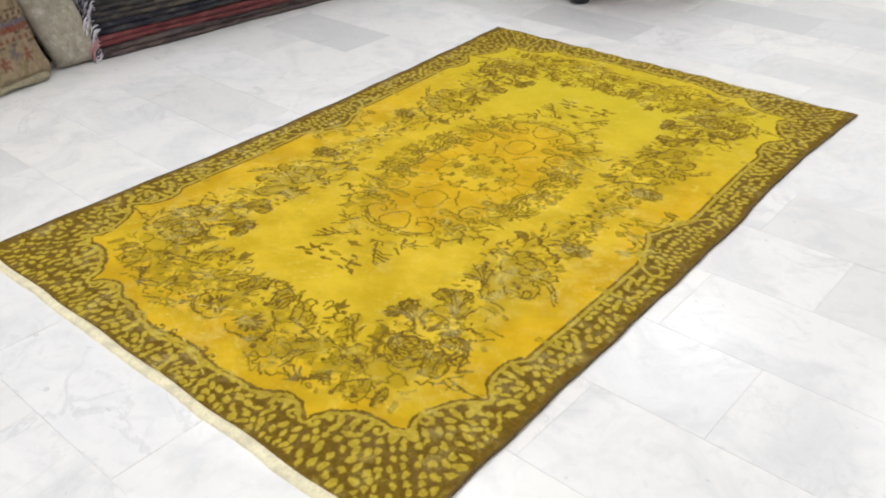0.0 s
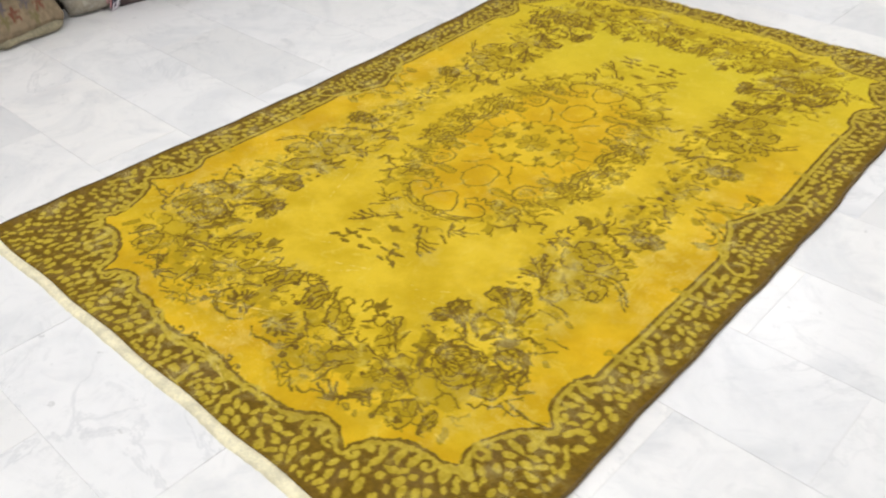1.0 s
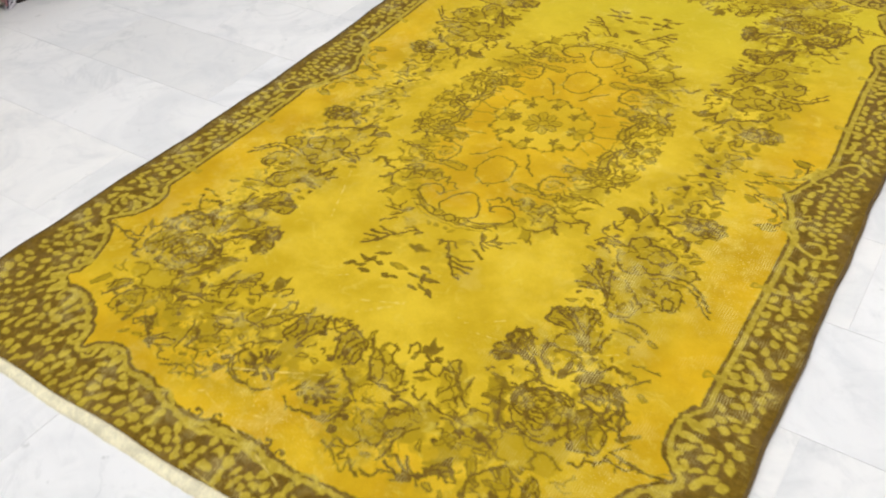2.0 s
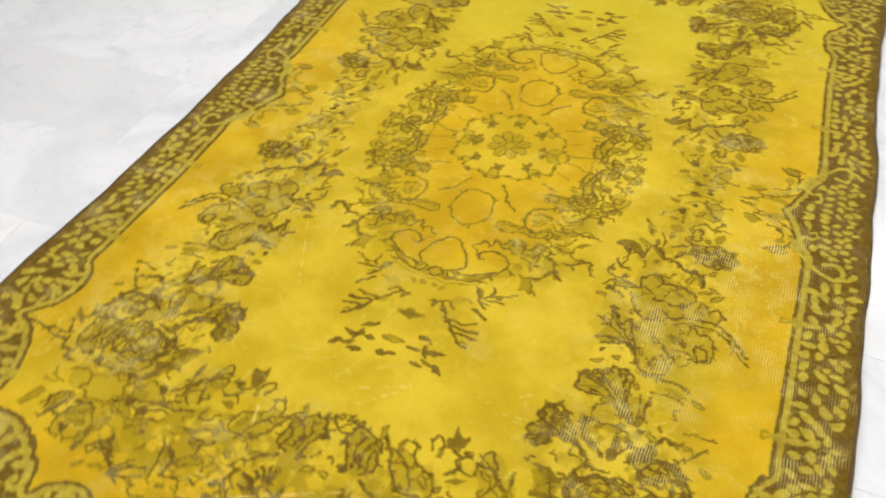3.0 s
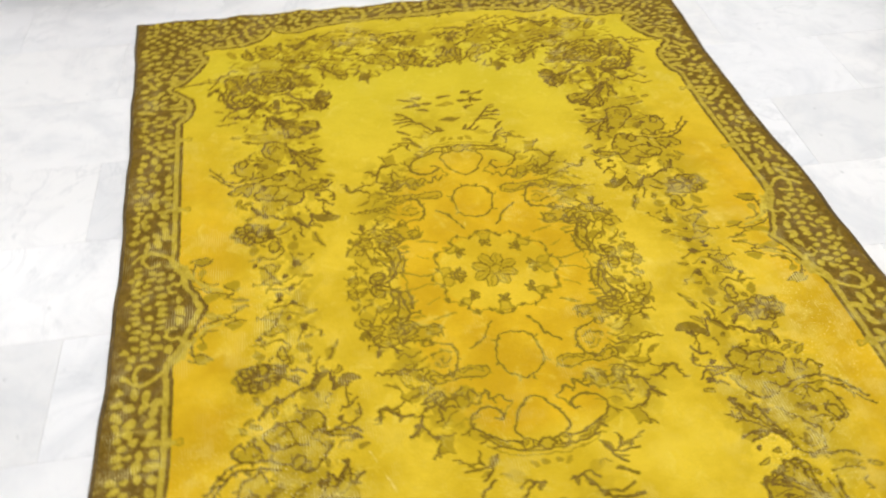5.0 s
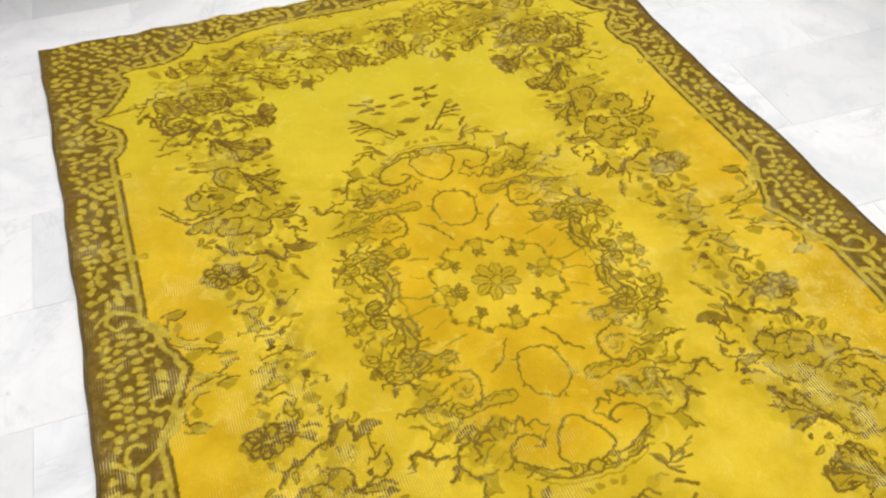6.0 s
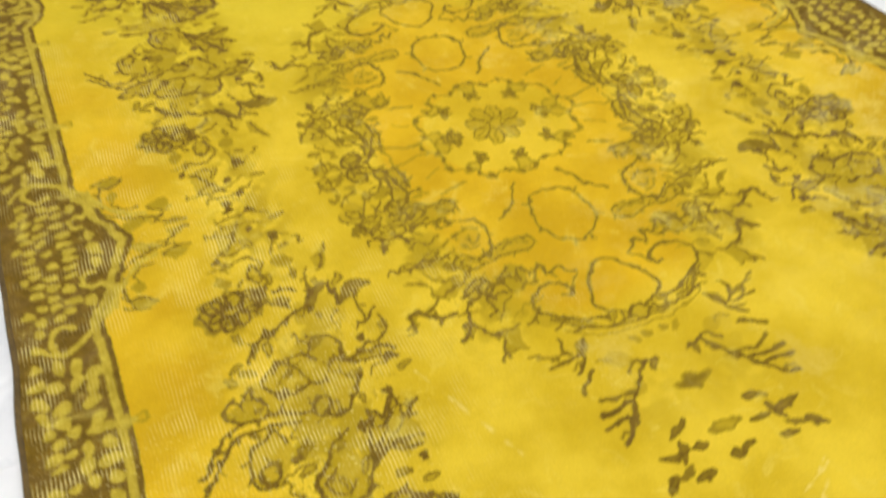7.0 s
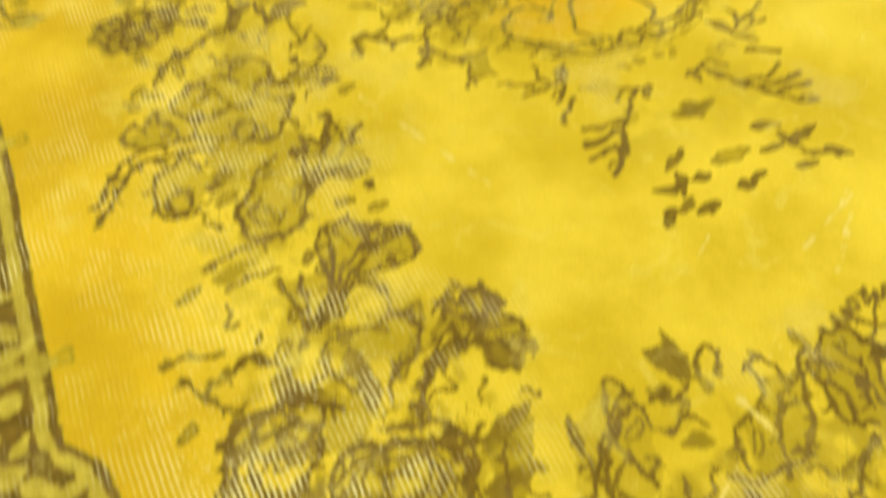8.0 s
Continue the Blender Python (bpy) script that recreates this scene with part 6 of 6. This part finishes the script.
def build_folded_rug(base, length, depth, z, thick, kind, seed, group, tassel=0):
    word, cloth = CLOTHS[kind]
    rug = tagged(new("folded_rug"), f"{word} pile rug folded in a long stack", "rug", group)
    rug.matrix_basis = base
    bm = bmesh.new()
    folded_slab(bm, length, depth, thick, z, seed)
    part("cloth", bm, cloth, rug, smooth=True)
    if tassel:
        rng = random.Random(seed)
        for mat, share in ((WHITE_WARP, 0.6), (NAVY_WARP, 0.4)) if kind != 1 else ((PINK_WARP, 0.8), (WHITE_WARP, 0.2)):
            bm = bmesh.new()
            tassels(bm, rng, 0.0, z + 0.01, z + thick, int(tassel * share))
            tagged(part("fringe", bm, mat, rug, "loose curled warp fringe", smooth=True), kind="stuff")
    return rug


def build_stacks():
    base = pose(-2.036, -0.172, 0, 0, 0, -7.3)
    z = FLOOR
    for k, (kind, thick) in enumerate(((0, 0.056), (1, 0.050), (2, 0.058), (3, 0.052), (5, 0.050), (4, 0.056), (3, 0.05), (2, 0.055), (4, 0.05))):
        build_folded_rug(base @ pose(0.006 * math.sin(k * 2.1), 0.012 * math.sin(k * 3.7), 0), 2.05, 0.75, z, thick - 0.001, kind, 100 + k, "folded rugs in the long stack", 34)
        z += thick
    # a lower pile that the draped rugs lean on
    base = pose(-2.285, -1.55, 0, 0, 0, -4.0)
    z = FLOOR
    for k, (kind, thick) in enumerate(((5, 0.06), (4, 0.06), (3, 0.06), (0, 0.06), (5, 0.06), (4, 0.06), (0, 0.06))):
        build_folded_rug(base, 1.30, 0.6, z, thick - 0.001, kind, 200 + k, "folded rugs in the pile by the wall")
        z += thick
    # the dark stack across the room
    base = pose(1.53, 0.98, 0, 0, 0, 180)
    z = FLOOR
    for k in range(4):
        build_folded_rug(base, 0.75, 0.7, z, 0.054, 5, 300 + k, "folded charcoal rugs")
        z += 0.055


def cloth_paint(name):
    n = Nodes(name)
    at = n.tree.nodes.new("ShaderNodeAttribute")
    at.attribute_name = "dye"
    where = n.add("ShaderNodeTexCoord").outputs["Object"]
    weave = n.noise(where, 240.0, 2.0)
    stain = n.noise(where, 14.0, 4.0)
    col = n.mix(n.math("MULTIPLY", weave, 0.45), at.outputs["Color"], (0.10, 0.08, 0.05))
    col = n.mix(n.math("MULTIPLY", n.ramp(stain, 0.45, 0.75), 0.25), col, (0.16, 0.14, 0.10))
    n.link(col, n.bsdf.inputs["Base Color"])
    n.bsdf.inputs["Roughness"].default_value = 0.95
    n.bsdf.inputs["Specular IOR Level"].default_value = 0.1
    n.bump(n.noise(where, 110.0, 3.0), 0.5, 0.003)
    return n.mat


CLOTH = cloth_paint("dyed_wool_cloth")


def draped(width, height, thick, lean, paint, seed, belly=0.0):
    """A thick folded rug hanging down: front face, rounded bottom fold and sides as one sheet; paint(a, h) gives its colours."""
    ny, nh = 90, 150
    S, T = np.meshgrid(np.linspace(0, 1, ny), np.linspace(0, 1, nh))
    r = thick / 2
    total = height + math.pi * r + height
    s = T * total
    down = np.clip(s, 0, height)
    bend = np.clip((s - height) / r, 0, math.pi)
    up = np.clip(s - height - math.pi * r, 0, height)
    x = r * np.cos(bend)
    z = np.where(s < height, height + r - down, np.where(bend < math.pi, r - r * np.sin(bend), r + up))
    soft = np.minimum(S, 1 - S) * width
    round_ = np.sqrt(np.clip(1 - np.clip(1 - soft / (r * 0.9), 0, 1) ** 2, 0, 1))
    x = x * (0.25 + 0.75 * round_)
    x = x + belly * np.exp(-((z - 0.05) / 0.05) ** 2) * (x > 0)
    y = (S - 0.5) * width + lean * z
    x = x + 0.010 * (grid_noise(y, z, 0.10, seed) - 0.5) + 0.004 * (grid_noise(y, z, 0.03, seed + 1) - 0.5)
    y = y + 0.008 * (grid_noise(x * 0, z, 0.08, seed + 2) - 0.5)
    z = z + 0.008 * (grid_noise(y, x * 0, 0.07, seed + 3)) * (z < 0.06)
    z = z - z.min()
    return sheet_mesh("cloth", np.stack((x, y, z), -1)[:, ::-1], CLOTH, {"dye": paint(S, z, y)[:, ::-1]})


def beige_paint(S, z, y):
    base = np.array((0.43, 0.385, 0.31))
    out = np.ones(S.shape + (3,)) * base
    m = np.clip((grid_noise(y, z, 0.02, 401) * 0.5 + grid_noise(y, z, 0.007, 402) * 0.5 - 0.5) * 5, 0, 1)[..., None]
    out = out * (1 - m * 0.75) + np.array((0.56, 0.52, 0.45)) * m * 0.75
    line = np.clip(1 - np.abs(grid_noise(y, z, 0.020, 404) - 0.5) / 0.06, 0, 1)[..., None] * 0.75
    out = out * (1 - line) + np.array((0.27, 0.25, 0.21)) * line
    g = np.clip((grid_noise(y, z, 0.035, 403) - 0.55) * 5, 0, 1)[..., None]
    out = out * (1 - g * 0.4) + np.array((0.22, 0.21, 0.18)) * g * 0.4
    t = (np.exp(-((z - 0.36) / 0.03) ** 2) * np.exp(-((S - 0.72) / 0.2) ** 2))[..., None]
    return out * (1 - 0.7 * t) + np.array((0.42, 0.22, 0.13)) * 0.7 * t


def kilim_paint(S, z, y):
    out = np.ones(S.shape + (3,)) * np.array((0.285, 0.215, 0.140))
    out = out * (0.75 + 0.5 * grid_noise(y, z, 0.012, 416))[..., None]
    rubbed = np.clip(1.9 * grid_noise(y, z, 0.006, 415) + 0.15, 0.5, 1)

    def lay(mask, colour):
        mask = np.clip(mask * rubbed, 0, 1)[..., None]
        out[:] = out * (1 - mask) + np.array(colour) * mask

    wob = 0.008 * (grid_noise(y, z, 0.03, 411) - 0.5)
    h = z + wob
    red, blue, dark, green = (0.20, 0.052, 0.036), (0.12, 0.105, 0.14), (0.10, 0.055, 0.038), (0.19, 0.165, 0.07)
    for lo, hi, c in ((0.236, 0.262, red), (0.262, 0.280, blue), (0.180, 0.184, dark), (0.224, 0.228, dark), (0.284, 0.288, dark), (0.322, 0.326, dark)):
        lay((h > lo) & (h < hi), c)
    cell = (y * 1.0 / 0.030) % 1.0
    for mid in (0.203, 0.305):
        lay((np.hypot((cell - 0.5) * 0.030, h - mid) < 0.0095) * 0.9, red if mid < 0.25 else dark)
        lay((np.hypot((cell - 0.5) * 0.030, h - mid) < 0.004) * 0.9, dark)
    for cy, cz, c, s in ((0.055, 0.125, red, 1.0), (-0.055, 0.115, red, 1.0), (0.0, 0.145, blue, 0.9), (0.02, 0.085, green, 0.8), (-0.10, 0.10, green, 0.8), (-0.10, 0.15, blue, 0.8), (0.05, 0.36, dark, 0.7), (-0.04, 0.37, dark, 0.7)):
        dy, dz = y - cy, h - cz
        a, r = np.arctan2(dz, dy), np.hypot(dy, dz * 0.75)
        lay((r < 0.019 * s * (1 + 0.45 * np.cos(5 * a + cz * 90))) * 0.85, c)
        lay((np.abs(dy - 0.4 * dz) < 0.002) * (dz < 0) * (dz > -0.03) * 0.7, green)
    return out


UNDER = plain("olive_beige_wool", (0.27, 0.235, 0.155), 0.95, grain=90.0, vary=0.3, bump=0.5)


def build_draped_rugs():
    rug = tagged(new("draped_rug"), "grey-beige worn pile rug folded and hung against the stack", "rug")
    rug.matrix_basis = pose(-2.075, -0.262, FLOOR, 0, 0, -7)
    ob = new("cloth", draped(0.222, 0.62, 0.105, -0.29, beige_paint, 500))
    ob.parent = rug
    rug = tagged(new("draped_kilim"), "beige kilim with red and blue flowers, folded and hung", "rug")
    rug.matrix_basis = pose(-2.062, -0.578, FLOOR, 0, 0, 9)
    ob = new("cloth", draped(0.34, 0.62, 0.125, -0.22, kilim_paint, 520, belly=0.025))
    ob.parent = rug
    # the under layer that shows below the fold
    bm = bmesh.new()
    rings = []
    for i in range(25):
        y = -0.16 + 0.30 * i / 24
        end = min(1.0, 0.35 + 6 * min(i, 24 - i) / 24)
        c = (0.052 + 0.006 * math.sin(y * 23), y, 0.024)
        rings.append([bm.verts.new((c[0] + 0.045 * end * math.cos(a), y, c[2] + (0.0235 + 0.004 * math.sin(y * 31)) * end * math.sin(a) * (1 if math.sin(a) > 0 else 1.0))) for a in [2 * math.pi * k / 14 for k in range(14)]])
    for p, q in zip(rings, rings[1:]):
        for k in range(14):
            bm.faces.new((p[k], p[(k + 1) % 14], q[(k + 1) % 14], q[k]))
    bm.faces.new(rings[0][::-1])
    bm.faces.new(rings[-1])
    part("under_fold", bm, UNDER, rug, "plain olive-beige folded layer", smooth=True)


# ---- the round table beyond the rug ----
def build_table():
    table = tagged(new("round_table"), "low round reddish-brown wooden table on black ball feet", "table")
    table.matrix_basis = pose(-0.92, 2.32, FLOOR)
    bm = bmesh.new()
    lathe(bm, [(0.0001, 0.39), (0.64, 0.39), (0.675, 0.397), (0.685, 0.410), (0.675, 0.423), (0.66, 0.428), (0.0001, 0.43)], (0, 0, 0), 64)
    part("tabletop", bm, WOOD, table, smooth=True)
    bm = bmesh.new()
    lathe(bm, [(0.10, 0.10), (0.085, 0.14), (0.06, 0.20), (0.065, 0.29), (0.10, 0.34), (0.16, 0.389)], (0, 0, 0), 32)
    part("pedestal", bm, WOOD, table, smooth=True)
    for k in range(4):
        a = math.radians(-75 + 90 * k)
        c = Vector((0.47 * math.cos(a), 0.47 * math.sin(a), 0))
        bm = bmesh.new()
        tube(bm, [c * 0.12 + Vector((0, 0, 0.15)), c * 0.45 + Vector((0, 0, 0.14)), c * 0.8 + Vector((0, 0, 0.115)), c + Vector((0, 0, 0.095))], 0.032, 10)
        leg = part("leg", bm, WOOD, table, smooth=True)
        bm = bmesh.new()
        lathe(bm, [(0.028, 0.0), (0.052, 0.006), (0.066, 0.028), (0.068, 0.05), (0.055, 0.078), (0.03, 0.094), (0.012, 0.098)], c, 24)
        part("foot", bm, BLACK, leg, "black rubber ball foot", smooth=True)


build_stacks()
build_draped_rugs()
build_table()


# ---- the marble tiles: running bond, 60 by 30 cm ----
GREY_SPOTS = [(-1.21, -0.19), (1.46, 0.10), (-1.55, 0.40), (0.30, 2.4), (-0.35, 1.95), (-0.29, 1.71), (0.25, 2.23), (0.56, 2.25), (0.67, 1.62), (-1.24, 0.73)]


def build_tiles():
    rng = random.Random(3)
    w, d, gap, turn = 0.60, 0.30, 0.0008, math.radians(-1.0)
    bm = bmesh.new()
    box(bm, -w / 2 + gap / 2, w / 2 - gap / 2, -d / 2 + gap / 2, d / 2 - gap / 2, -0.006, 0.0)
    top = [e for e in bm.edges if all(v.co.z > -0.001 for v in e.verts)]
    bmesh.ops.bevel(bm, geom=top, offset=0.0004, segments=1, affect="EDGES")
    tile_mesh = mesh_of(bm, MARBLE)
    grey_mesh = tile_mesh.copy()
    grey_mesh.materials.clear()
    grey_mesh.materials.append(GREY_MARBLE)
    verts = [v.co.copy() for v in tile_mesh.vertices]
    faces = [tuple(p.vertices) for p in tile_mesh.polygons]
    rest_v, rest_f = [], []
    for j in range(-16, 18):
        for i in range(-10, 9):
            x = (1.165 if j % 2 else 0.885) + w * i + w / 2
            y = -0.35 + d * j + d / 2
            x, y = x * math.cos(turn) - y * math.sin(turn), x * math.sin(turn) + y * math.cos(turn)
            if not (ROOM[0] + 0.17 < x < ROOM[1] - 0.17 and ROOM[2] + 0.03 < y < ROOM[3] - 0.03):
                continue
            m = pose(x, y, FLOOR + rng.uniform(-0.0004, 0.0), rng.uniform(-0.02, 0.02), rng.uniform(-0.02, 0.02), math.degrees(turn))
            if -2.6 < x < 2.1 and -2.2 < y < 3.3:
                grey = any(abs((a - x) * math.cos(turn) + (b - y) * math.sin(turn)) < w / 2 and abs((b - y) * math.cos(turn) - (a - x) * math.sin(turn)) < d / 2 for a, b in GREY_SPOTS)
                ob = new("tile", grey_mesh if grey else tile_mesh)
                ob.matrix_basis = m
                ob.parent = FLOOR_SLAB
            else:
                k = len(rest_v)
                rest_v += [m @ v for v in verts]
                rest_f += [tuple(k + a for a in f) for f in faces]
    me = bpy.data.meshes.new("far_tiles")
    me.from_pydata(rest_v, [], rest_f)
    me.materials.append(MARBLE)
    far = new("far_tiles", me)
    far.parent = FLOOR_SLAB
    tagged(far, "white marble tiles further off", kind="stuff")


build_tiles()
